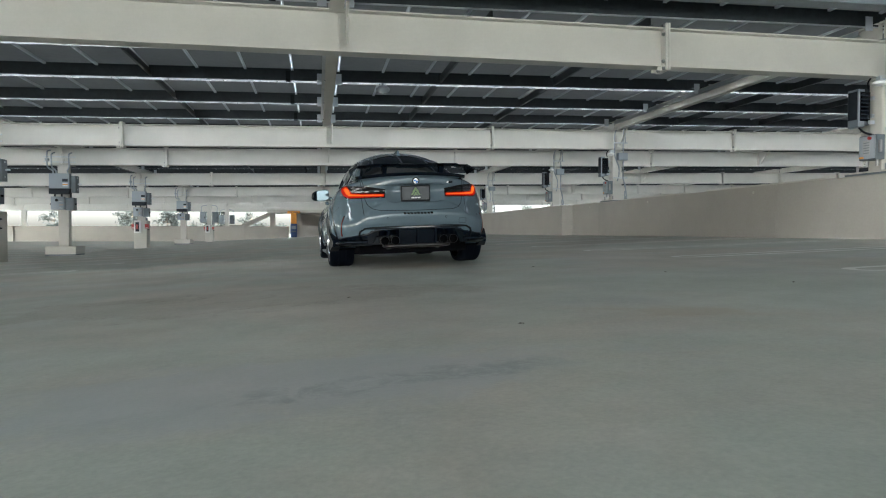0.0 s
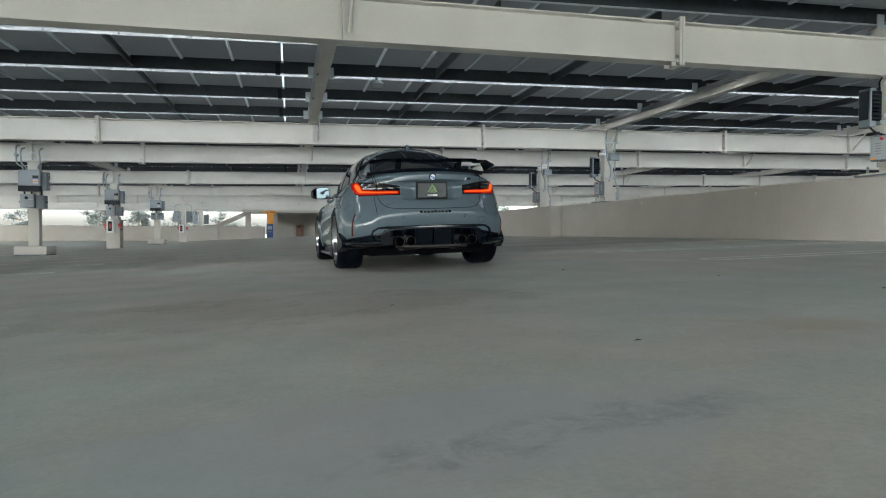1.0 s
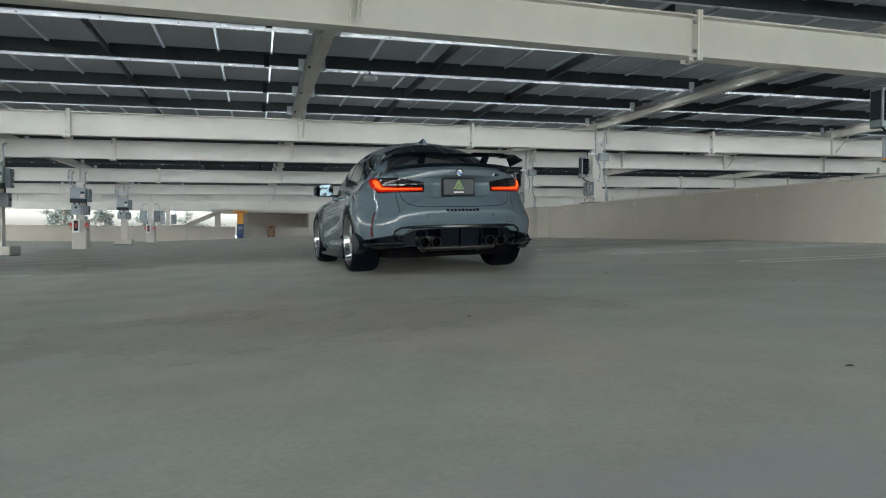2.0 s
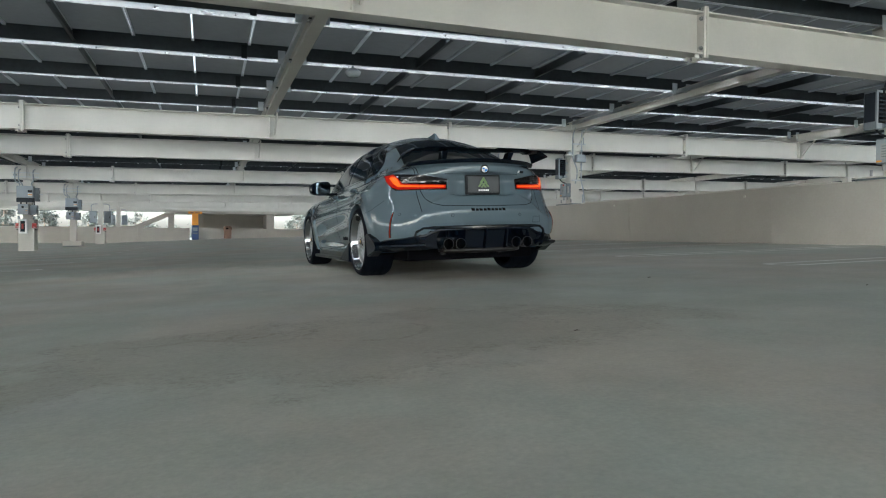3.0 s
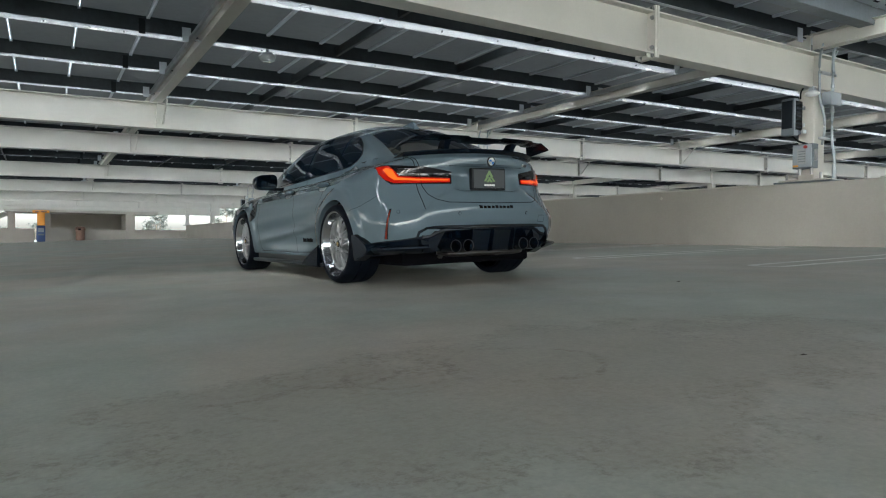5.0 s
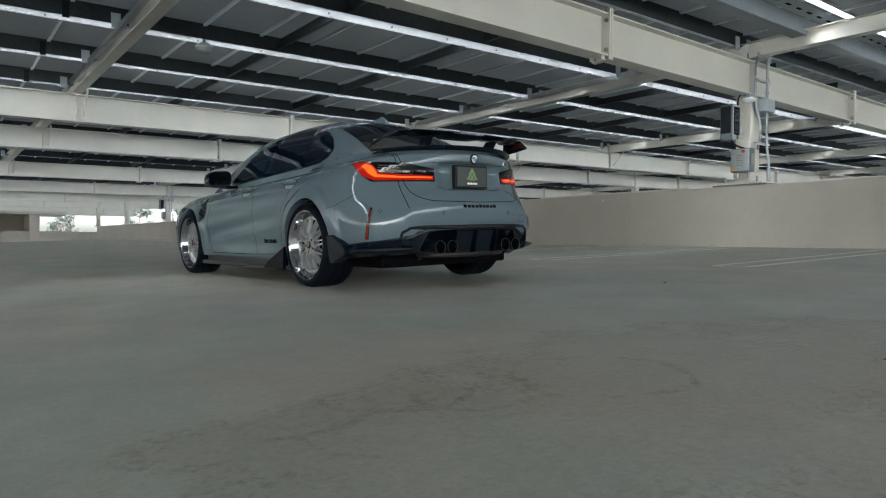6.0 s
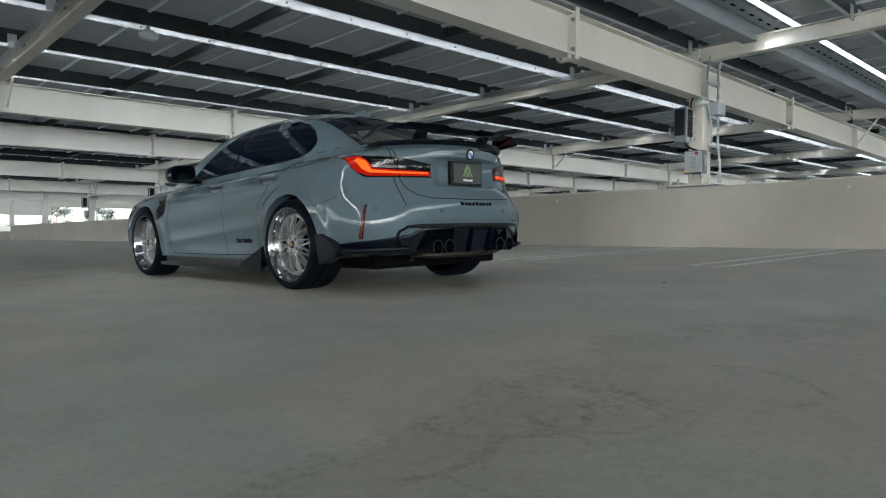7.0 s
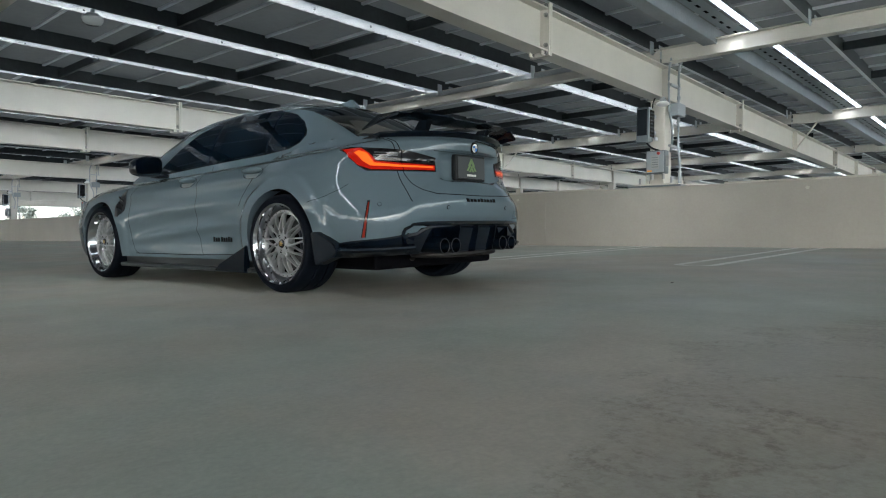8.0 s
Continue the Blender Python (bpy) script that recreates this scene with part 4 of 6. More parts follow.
def body_shell():
    bm = bmesh.new()
    levels = 72
    rings = [body_ring(k / levels) for k in range(levels + 1)]
    count = len(rings[0])
    vs = []
    for ring in rings:
        right = [bm.verts.new(p) for p in ring]
        left = [right[i] if i in (0, count - 1) else bm.verts.new((-p.x, p.y, p.z)) for i, p in enumerate(ring)]
        vs.append((right, left))
    for (r0, l0), (r1, l1) in zip(vs, vs[1:]):
        for i in range(count - 1):
            bm.faces.new((r0[i], r0[i + 1], r1[i + 1], r1[i]))
            bm.faces.new((l0[i], l1[i], l1[i + 1], l0[i + 1]))
    across = 64
    for which, lift in ((-1, True), (0, False)):
        right, left = vs[which]
        rows = [[right[0]] * (across + 1)]
        for i in range(1, count - 1):
            a, b = left[i].co, right[i].co
            row = [left[i]]
            for k in range(1, across):
                t = k / across
                p = a.lerp(b, t)
                if lift:
                    p.z += crown(p.y) * (1 - (2 * t - 1) ** 2) * min(1, b.x / 0.5)
                    # the pillar grows out of the shoulder in a soft hollow
                    r = lerp_table(p.y, [(-0.62, 0.02), (-0.45, 0.07), (-0.1, 0.1), (0.25, 0.05), (0.45, 0.0)])
                    if r > 0.001:
                        off = abs(p.x) - lerp_table(p.y, BELT_X) + 0.3 * max(0.0, p.z - 0.88)
                        q = min(1.0, max(0.0, 1 - off / r))
                        p.z += r * (1 - math.sqrt(1 - q * q)) * 0.8
                row.append(bm.verts.new(p))
            rows.append(row + [right[i]])
        rows.append([right[-1]] * (across + 1))
        for a, b in zip(rows, rows[1:]):
            for k in range(across):
                quad = []
                for q in (a[k], a[k + 1], b[k + 1], b[k]):
                    if q not in quad:
                        quad.append(q)
                if len(quad) > 2:
                    bm.faces.new(quad)
    bmesh.ops.recalc_face_normals(bm, faces=bm.faces)
    return bm


def roof_profile(y):
    return lerp_table(y, ROOF_Z)


def cabin_x(y, z):
    """The cabin's half width at that length and height."""
    zb, zr = 0.88, roof_profile(y)
    h = max(0.02, zr - zb)
    k = min(1.0, max(0.0, (z - zb) / h))
    lean = 0.30 * max(0, z - zb) + 0.25 * max(0, z - zb) ** 2
    return (lerp_table(y, BELT_X) - lean) * max(0.0, 1 - k ** 7) ** 0.42


def cabin_shell():
    bm = bmesh.new()
    rows = []
    n, m = 160, 64
    for i in range(n + 1):
        y = -0.62 + 3.24 * i / n
        zb, zr = 0.88, roof_profile(y)
        row = []
        for k in range(m + 1):
            a = math.pi * k / m
            kk = math.sin(a) ** 0.55
            z = zb + (zr - zb) * kk
            x = cabin_x(y, z)
            if k * 2 == m:
                x = 0
            if 0.55 * m / 2 < min(k, m - k):
                t = (min(k, m - k) / (m / 2) - 0.55) / 0.45
                edge_a = math.pi * 0.55 / 2
                ze = zb + (zr - 0.022 - zb) * math.sin(edge_a) ** 0.55
                xe = cabin_x(y, ze)
                x = xe * (1 - t)
                z = ze + (zr - ze) * (1 - (1 - t) ** 2.2)
            row.append(bm.verts.new((x if k < m / 2 else -x, y, z)))
        rows.append(row)
    for a, b in zip(rows, rows[1:]):
        for k in range(m):
            bm.faces.new((a[k], a[k + 1], b[k + 1], b[k]))
    bmesh.ops.recalc_face_normals(bm, faces=bm.faces)
    return bm


def carve(me, cutters):
    """The mesh with the closed cutter meshes taken out of it."""
    ob = new("carving", me)
    tools = []
    for c in cutters:
        t = new("cutter", c)
        mod = ob.modifiers.new("cut", "BOOLEAN")
        mod.operation, mod.solver, mod.object = "DIFFERENCE", "EXACT", t
        tools.append(t)
    bpy.context.view_layer.update()
    out = bpy.data.meshes.new_from_object(ob.evaluated_get(bpy.context.evaluated_depsgraph_get()))
    for t in tools + [ob]:
        bpy.data.objects.remove(t)
    return out


CAR = Matrix.Translation((1.106, 8.524, floor_z(1.106))) @ Matrix.Rotation(radians(2.3), 4, "Z") @ Matrix.Rotation(radians(-2.0), 4, "Y")
car = thing("sports_sedan", CAR, "grey sports sedan with dark carbon trim and a rear wing", "car")

cutters = []
for y, r in ((AXLE_R, 0.371), (AXLE_F, 0.368)):
    for s in (-1, 1):
        cutters.append(mesh_of("cut", cylinder((s * 0.56, y, 0.352), (s * 1.2, y, 0.352), r, sides=72), GAP))
body_me = carve(mesh_of("body", body_shell(), PAINT, 40), cutters)
body_me.name = "body"
body_me.shade_smooth()
body_me.set_sharp_from_angle(angle=radians(38))
body = part("body", body_me, PAINT, car, "glossy plain grey painted body")
cabin = part("cabin_shell", cabin_shell(), PAINT, car, "glossy grey roof and pillars", smooth=60)

from mathutils.bvhtree import BVHTree


def tree_of(*meshes):
    vs, fs = [], []
    for me in meshes:
        n = len(vs)
        vs += [v.co.copy() for v in me.vertices]
        fs += [[n + i for i in p.vertices] for p in me.polygons]
    return BVHTree.FromPolygons(vs, fs)


SKIN = tree_of(body.data, cabin.data)


def drop(p, d):
    """Where a ray from p along d meets the car's skin, and the normal there."""
    hit = SKIN.ray_cast(Vector(p), Vector(d).normalized())
    if hit[0] is None:
        return None
    nor = hit[1]
    return hit[0], (nor if nor.dot(Vector(d)) < 0 else -nor)


def resample(curve, n):
    pts = [Vector(p) for p in curve]
    lens = [0]
    for a, b in zip(pts, pts[1:]):
        lens.append(lens[-1] + (b - a).length)
    out = []
    for i in range(n + 1):
        t = lens[-1] * i / n
        for k in range(len(pts) - 1):
            if t <= lens[k + 1] + 1e-9:
                out.append(pts[k].lerp(pts[k + 1], (t - lens[k]) / max(1e-9, lens[k + 1] - lens[k])))
                break
    return out


def skin_patch(low, high, way, lift=0.004, nu=30, nv=8, sink=0.02, mirror=False):
    """A plate that lies on the car's skin between two drawn edges, cast along way; it has a rim that goes into the skin."""
    bm = bmesh.new()
    way = Vector(way)
    a, b = resample(low, nu), resample(high, nu)
    grid, deep = [], []
    for p, q in zip(a, b):
        row, under = [], []
        for k in range(nv + 1):
            c = p.lerp(q, k / nv)
            got = drop(c, way)
            if got is None:
                got = (c + way.normalized() * 1.0, -way.normalized())
            place, nor = got
            row.append(place + nor * lift)
            under.append(place - nor * sink)
        grid.append(row)
        deep.append(under)
    # smooth where the ray fell past an edge
    for s in ((1, -1) if mirror else (1,)):
        vs = [[bm.verts.new((s * c.x, c.y, c.z)) for c in row] for row in grid]
        for r0, r1 in zip(vs, vs[1:]):
            for k in range(nv):
                bm.faces.new((r0[k], r0[k + 1], r1[k + 1], r1[k]))
        rim = [(i, 0) for i in range(nu + 1)] + [(nu, k) for k in range(1, nv + 1)] + [(i, nv) for i in range(nu - 1, -1, -1)] + [(0, k) for k in range(nv - 1, 0, -1)]
        dv = [bm.verts.new((s * deep[i][k].x, deep[i][k].y, deep[i][k].z)) for i, k in rim]
        for j in range(len(rim)):
            i0, i1 = rim[j], rim[(j + 1) % len(rim)]
            bm.faces.new((vs[i0[0]][i0[1]], vs[i1[0]][i1[1]], dv[(j + 1) % len(rim)], dv[j]))
    return bm


def skin_line(curve, way, wide=0.006, lift=0.0015, steps=80):
    """A thin dark joint drawn on the skin."""
    bm = bmesh.new()
    pts = []
    for p in resample(curve, steps):
        got = drop(p, way)
        if got:
            pts.append((got[0] + got[1] * lift, got[1]))
    prev = None
    for i, (p, nor) in enumerate(pts):
        d = (pts[min(i + 1, len(pts) - 1)][0] - pts[max(i - 1, 0)][0]).normalized()
        side = d.cross(nor).normalized() * wide / 2
        cur = (bm.verts.new(p - side), bm.verts.new(p + side))
        if prev and (p - last).length < 0.12:
            bm.faces.new((prev[0], prev[1], cur[1], cur[0]))
        prev, last = cur, p
    return bm


BACK, LEFT_IN, RIGHT_IN, DOWN = (0, 1, 0), (1, 0, 0), (-1, 0, 0), (0, 0, -1)


def yz(x, *pts):
    return [(x, y, z) for y, z in pts]


def xz(*pts):
    return [(x, -2.5, z) for x, z in pts]


# -- side glass --
for s, way in ((-1, LEFT_IN), (1, RIGHT_IN)):
    X = 1.6 * s
    belt = [(2.15, 0.93), (1.6, 0.955), (1.0, 0.985), (0.5, 1.005), (0.24, 1.03)]
    top = [(2.11, 0.955), (1.85, 1.13), (1.62, 1.262), (1.38, 1.345), (1.1, 1.382), (0.8, 1.386), (0.55, 1.366), (0.33, 1.312)]
    trim = part("window_trim", skin_patch(yz(X, *belt, (0.14, 1.07), (0.095, 1.125)), yz(X, *top, (0.18, 1.235), (0.11, 1.165)), way, 0.004, 60, 10), GLOSS_BLACK, car, "gloss black window surround")

    def pane(name, y1, y0, inset=0.02):
        ys_ = [y1 + (y0 - y1) * k / 14 for k in range(15)]
        lo = sorted(belt + [(0.14, 1.07), (0.095, 1.125)])
        hi = sorted(top + [(0.18, 1.235), (0.11, 1.165)])
        f = lambda y, t: lerp_table(y, t)
        return part(name, skin_patch([(X, y, min(f(y, lo) + inset, f(y, hi) - 0.004)) for y in ys_], [(X, y, max(f(y, hi) - inset * 0.9, f(y, lo) + 0.008)) for y in ys_], way, 0.0085, 30, 8, 0.0), GLASS, car, "dark tinted side glass", 60)

    pane("front_window", 2.08, 1.26)
    pane("rear_window", 1.14, 0.5)
    pane("quarter_window", 0.47, 0.125)
    # door joints
    part("door_joint", skin_line(yz(X, (1.17, 0.96), (1.17, 0.8), (1.175, 0.55), (1.14, 0.32), (1.1, 0.24)), way), GAP, car)
    part("door_joint", skin_line(yz(X, (0.24, 1.0), (0.32, 0.88), (0.47, 0.76), (0.55, 0.62)), way), GAP, car)
    part("door_joint", skin_line(yz(X, (2.2, 0.87), (2.25, 0.75), (2.25, 0.5), (2.2, 0.27), (2.14, 0.24)), way), GAP, car)
    part("door_joint", skin_line(yz(X, (2.2, 0.245), (1.2, 0.245), (0.48, 0.26)), way), GAP, car)
    part("bumper_joint", skin_line(yz(X, (-0.27, 0.62), (-0.4, 0.655), (-0.5, 0.695), (-0.55, 0.73)), way, 0.003), GAP, car)
    # handles
    for y, hz in ((1.32, 0.835), (0.42, 0.86)):
        h = bmesh.new()
        bmesh.ops.create_uvsphere(h, u_segments=24, v_segments=12, radius=1, matrix=Matrix.Diagonal((0.03, 0.125, 0.026, 1)))
        got = drop((X, y, hz), way)
        for v in h.verts:
            v.co += got[0] + got[1] * 0.024
        hd = part("door_handle", h, PAINT, car, smooth=50)
        # darker patch paints the shade in the body-coloured hollow below the handle
        cup = skin_patch(yz(X, (y - 0.06, hz - 0.042), (y + 0.06, hz - 0.042)), yz(X, (y - 0.09, hz - 0.012), (y + 0.09, hz - 0.012)), way, 0.002, 12, 4)
        part("handle_cup", cup, BOX_STEEL, hd)
        # dark line drawn round the handle for contrast
        hoop = [(X, y + 0.118 * math.cos(a), hz - 0.006 + 0.04 * math.sin(a)) for a in (2 * math.pi * k / 40 for k in range(41))]
        part("handle_gap", skin_line(hoop, way, 0.005, 0.0018, 60), GAP, hd, "dark outline drawn round the handle to set it off")
    # fender vent
    v = part("fender_vent", skin_patch(yz(X, (2.42, 0.575), (2.345, 0.63), (2.335, 0.76)), yz(X, (2.46, 0.575), (2.48, 0.67), (2.385, 0.82)), way, 0.006, 16, 5), BLACK, car, "black fender vent with blades")
    for k in range(3):
        part("vent_blade", skin_patch(yz(X, (2.37, 0.62 + 0.045 * k), (2.45, 0.655 + 0.045 * k)), yz(X, (2.375, 0.632 + 0.045 * k), (2.455, 0.667 + 0.045 * k)), way, 0.014, 6, 2), GLOSS_BLACK, v)
    # printed script on the rear door as plain slanted marks
    for k in range(8):
        y0 = 0.96 - 0.034 * k - (0.012 if k > 2 else 0)
        tall = 0.034 if k % 3 else 0.04
        part("door_print", skin_patch(yz(X, (y0, 0.352), (y0 - 0.026, 0.352)), yz(X, (y0 - 0.006, 0.352 + tall), (y0 - 0.03, 0.352 + tall * 0.9)), way, 0.0025, 2, 2, 0.0), GAP, car)
    # sill skirt
    part("side_skirt", boxes((s * 0.80 - 0.06, s * 0.80 + 0.06, 0.4, 2.46, 0.13, 0.225), (s * 0.885 - 0.045, s * 0.885 + 0.045, 0.42, 2.44, 0.125, 0.16), bevel=0.012), SKIRT, car, "dark grey side skirt")
    wing = bmesh.new()
    prof = [(0.86, 0.135), (0.465, 0.125), (0.445, 0.33), (0.50, 0.30), (0.78, 0.185)]
    va = [wing.verts.new((s * 0.905, y, z)) for y, z in prof]
    vb = [wing.verts.new((s * 0.955, y, z)) for y, z in prof]
    wing.faces.new(va)
    wing.faces.new(vb[::-1])
    for k in range(len(prof)):
        wing.faces.new((va[k], va[(k + 1) % len(prof)], vb[(k + 1) % len(prof)], vb[k]))
    bmesh.ops.bevel(wing, geom=wing.edges[:], offset=0.006, segments=2, affect="EDGES")
    part("skirt_winglet", wing, CARBON, car, "dark carbon winglet ahead of the rear wheel")
    # dark winglet on the bumper corner, wrapping round from the wheel to the tail
    bm = bmesh.new()
    sect_rows = []
    corner = [p for p in body_ring(0.0) if p.y < -0.375 and p.x > 0.57]
    for i, p in enumerate(corner):
        t = i / (len(corner) - 1)
        out = Vector((p.x - 0.3, p.y + 0.35, 0)).normalized()
        flare = 0.012 + 0.045 * math.sin(math.pi * min(1, 0.12 + 0.88 * (1 - t)))
        zo = 0.322 - 0.012 * t
        sect = [(-0.03, p.z + 0.008), (0.004, p.z + 0.006), (0.006, p.z - 0.006), (-0.012, zo + 0.016), (flare, zo), (flare + 0.002, zo - 0.012), (flare - 0.012, zo - 0.026), (-0.05, 0.268 - 0.02 * t), (-0.22, 0.262)]
        sect_rows.append([bm.verts.new((s * (p.x + out.x * d), p.y + out.y * d, z)) for d, z in sect])
    for a, b in zip(sect_rows, sect_rows[1:]):
        for k in range(len(a) - 1):
            bm.faces.new((a[k], a[k + 1], b[k + 1], b[k]))
    bm.faces.new(sect_rows[0])
    bm.faces.new(sect_rows[-1][::-1])
    part("bumper_winglet", bm, CARBON, car, "dark carbon winglet on the rear bumper corner", 25)
    bm = bmesh.new()
    prof = [(-0.345, 0.205), (-0.308, 0.42), (-0.372, 0.425), (-0.50, 0.345), (-0.53, 0.30), (-0.50, 0.262)]
    va = [bm.verts.new((s * 0.86, y, z)) for y, z in prof]
    vb = [bm.verts.new((s * (0.972 - 0.025 * (-y - 0.35) / 0.15), y, z)) for y, z in prof]
    bm.faces.new(va)
    bm.faces.new(vb[::-1])
    for k in range(len(prof)):
        bm.faces.new((va[k], va[(k + 1) % len(prof)], vb[(k + 1) % len(prof)], vb[k]))
    bmesh.ops.bevel(bm, geom=bm.edges[:], offset=0.006, segments=2, affect="EDGES")
    part("wheel_guard", bm, CARBON, car, "dark carbon guard behind the rear wheel")
    # tail lamp
    def lamp_curve(*pts):
        return [(s * x, -2.5, z) for x, z in pts]
    base = part("tail_lamp", skin_patch(lamp_curve((0.815, 0.90), (0.79, 0.845), (0.765, 0.815), (0.60, 0.812), (0.352, 0.812)),
                                        lamp_curve((0.812, 0.955), (0.78, 0.97), (0.7, 0.962), (0.55, 0.95), (0.345, 0.91)), BACK, 0.008, 40, 8), LENS_SMOKE, car, "L-shaped smoked and red tail lamp")
    part("lamp_glow", skin_patch(lamp_curve((0.745, 0.822), (0.6, 0.82), (0.362, 0.822)), lamp_curve((0.705, 0.878), (0.6, 0.866), (0.358, 0.855)), BACK, 0.011, 30, 3, 0.0), LIT_RED, base, "lit red light bar")
    part("lamp_glow", skin_patch(lamp_curve((0.814, 0.905), (0.79, 0.85), (0.745, 0.822)), lamp_curve((0.808, 0.953), (0.755, 0.964), (0.705, 0.878)), BACK, 0.011, 16, 5, 0.0), LIT_RED, base, "lit red light corner")
    part("lamp_core", skin_patch(lamp_curve((0.74, 0.846), (0.6, 0.838), (0.375, 0.836)), lamp_curve((0.718, 0.866), (0.6, 0.852), (0.372, 0.846)), BACK, 0.0135, 30, 3, 0.0), LIT, base, "lit orange light bar")
    part("lamp_core", skin_patch(lamp_curve((0.788, 0.93), (0.768, 0.88), (0.74, 0.846)), lamp_curve((0.768, 0.945), (0.742, 0.93), (0.718, 0.866)), BACK, 0.0135, 16, 5, 0.0), LIT, base, "lit orange light corner")
    for k in range(4):
        part("lamp_rib", skin_patch(lamp_curve((0.73 - 0.006 * k, 0.885 + 0.016 * k), (0.6, 0.88 + 0.017 * k)), lamp_curve((0.73 - 0.006 * k, 0.889 + 0.016 * k), (0.6, 0.884 + 0.017 * k)), BACK, 0.0105, 10, 1, 0.0), LENS_RIB, base)
    part("lamp_seam", skin_line(lamp_curve((0.578, 0.95), (0.575, 0.81)), BACK, 0.005, 0.0125), GAP, base)
    # reflector strip in the bumper corner
    slant = Vector((-s * 0.7071, 0.7071, 0))
    along = Vector((-s * 0.7071, -0.7071, 0))
    foot, head = Vector((s * 0.862, -0.69, 0.385)) - slant, Vector((s * 0.852, -0.735, 0.608)) - slant
    rf = part("side_reflector", skin_patch([foot - along * 0.008, head - along * 0.005], [foot + along * 0.008, head + along * 0.003], slant, 0.006, 16, 3), LENS_RED, car, "slim red reflector with a dark surround")
    part("reflector_edge", skin_patch([foot - along * 0.015, head - along * 0.009 + Vector((0, 0, 0.012))], [foot + along * 0.015, head + along * 0.007 + Vector((0, 0, 0.012))], slant, 0.003, 16, 3), GLOSS_BLACK, rf)
    for x, z in ((0.77, 0.595), (0.34, 0.575)):
        got = drop((s * x, -2.5, z), BACK)
        p = got[0] + got[1] * 0.001
        bm = cylinder(p - got[1] * 0.004, p + got[1] * 0.002, 0.014, sides=16)
        ps = part("parking_sensor", bm, GAP, car)
        part("sensor_face", cylinder(p, p + got[1] * 0.0035, 0.0115, sides=16), PAINT, ps)
    # mirror
    mr = bmesh.new()
    bmesh.ops.create_uvsphere(mr, u_segments=32, v_segments=20, radius=1)
    for v in mr.verts:
        f = lambda t, e: math.copysign(abs(t) ** e, t)
        q = v.co
        back = -0.42 if q.y < -0.42 else q.y
        k = 1 - 0.16 * q.x
        v.co = Vector((s * (0.955 + 0.135 * f(q.x, 0.62)), 1.865 + 0.12 * back - 0.015 * q.x, 0.99 + 0.085 * f(q.z, 0.62) * k - 0.012 * q.x))
    mir = part("wing_mirror", mr, GLOSS_BLACK, car, "gloss black door mirror", 50)
    gl = bmesh.new()
    rimv = []
    for k in range(40):
        a = 2 * math.pi * k / 40
        f = lambda t, e: math.copysign(abs(t) ** e, t)
        u = math.cos(a)
        rimv.append((s * (0.955 + 0.122 * f(u, 0.62)), 0.99 + 0.073 * f(math.sin(a), 0.62) * (1 - 0.16 * u) - 0.012 * u))
    fr, bk = [gl.verts.new((x, 1.811, z)) for x, z in rimv], [gl.verts.new((x, 1.83, z)) for x, z in rimv]
    gl.faces.new(fr)
    for k in range(40):
        gl.faces.new((fr[k], fr[(k + 1) % 40], bk[(k + 1) % 40], bk[k]))
    part("mirror_glass", gl, MIRROR, mir)
    part("mirror_arm", boxes((s * 0.80 - 0.07, s * 0.80 + 0.07, 1.87, 1.97, 0.905, 0.935), bevel=0.01), GLOSS_BLACK, mir)

# -- rear glass, trunk --
part("rear_screen", skin_patch([(-0.60, -0.47, 2.2), (0.60, -0.47, 2.2)], [(-0.49, 0.19, 2.2), (0.49, 0.19, 2.2)], DOWN, 0.006, 30, 16, 0.004), GLASS, car, "dark tinted rear window", 60)
part("windscreen", skin_patch([(-0.56, 2.48, 2.2), (0.56, 2.48, 2.2)], [(-0.5, 1.78, 2.2), (0.5, 1.78, 2.2)], DOWN, 0.006, 30, 14, 0.004), GLASS, car, "dark tinted windscreen", 60)
brake = part("high_brake_lamp", skin_patch([(-0.1, 0.115, 2.2), (0.1, 0.115, 2.2)], [(-0.1, 0.14, 2.2), (0.1, 0.14, 2.2)], DOWN, 0.009, 10, 2, 0.0), LENS_SMOKE, car, "dark high brake lamp under the roof edge")
lid = [(-0.60, 1.035), (-0.585, 0.96), (-0.577, 0.86), (-0.575, 0.80), (-0.55, 0.73), (-0.50, 0.685), (-0.42, 0.664)]
part("trunk_joint", skin_line(xz(*lid, (0, 0.656), *[(-x, z) for x, z in lid[::-1]]), BACK, 0.006, 0.002, 160), GAP, car)
part("trunk_shadow", skin_line(xz((-0.37, 0.955), (-0.33, 0.955), (0.33, 0.955), (0.37, 0.955)), BACK, 0.004, 0.001, 60), GAP, car)
for s in (-1, 1):
    part("trunk_joint", skin_line([(s * 0.60, -0.88, 2.0), (s * 0.615, -0.7, 2.0), (s * 0.62, -0.52, 2.0)], DOWN, 0.006), GAP, car)
plate_frame = part("number_plate", boxes((-0.172, 0.172, -0.902, -0.86, 0.765, 0.945), bevel=0.008), BLACK, car, "dark grey plate with a green chevron mark")
part("plate_face", boxes((-0.155, 0.155, -0.9075, -0.903, 0.783, 0.93)), PLATE_GREY, plate_frame)
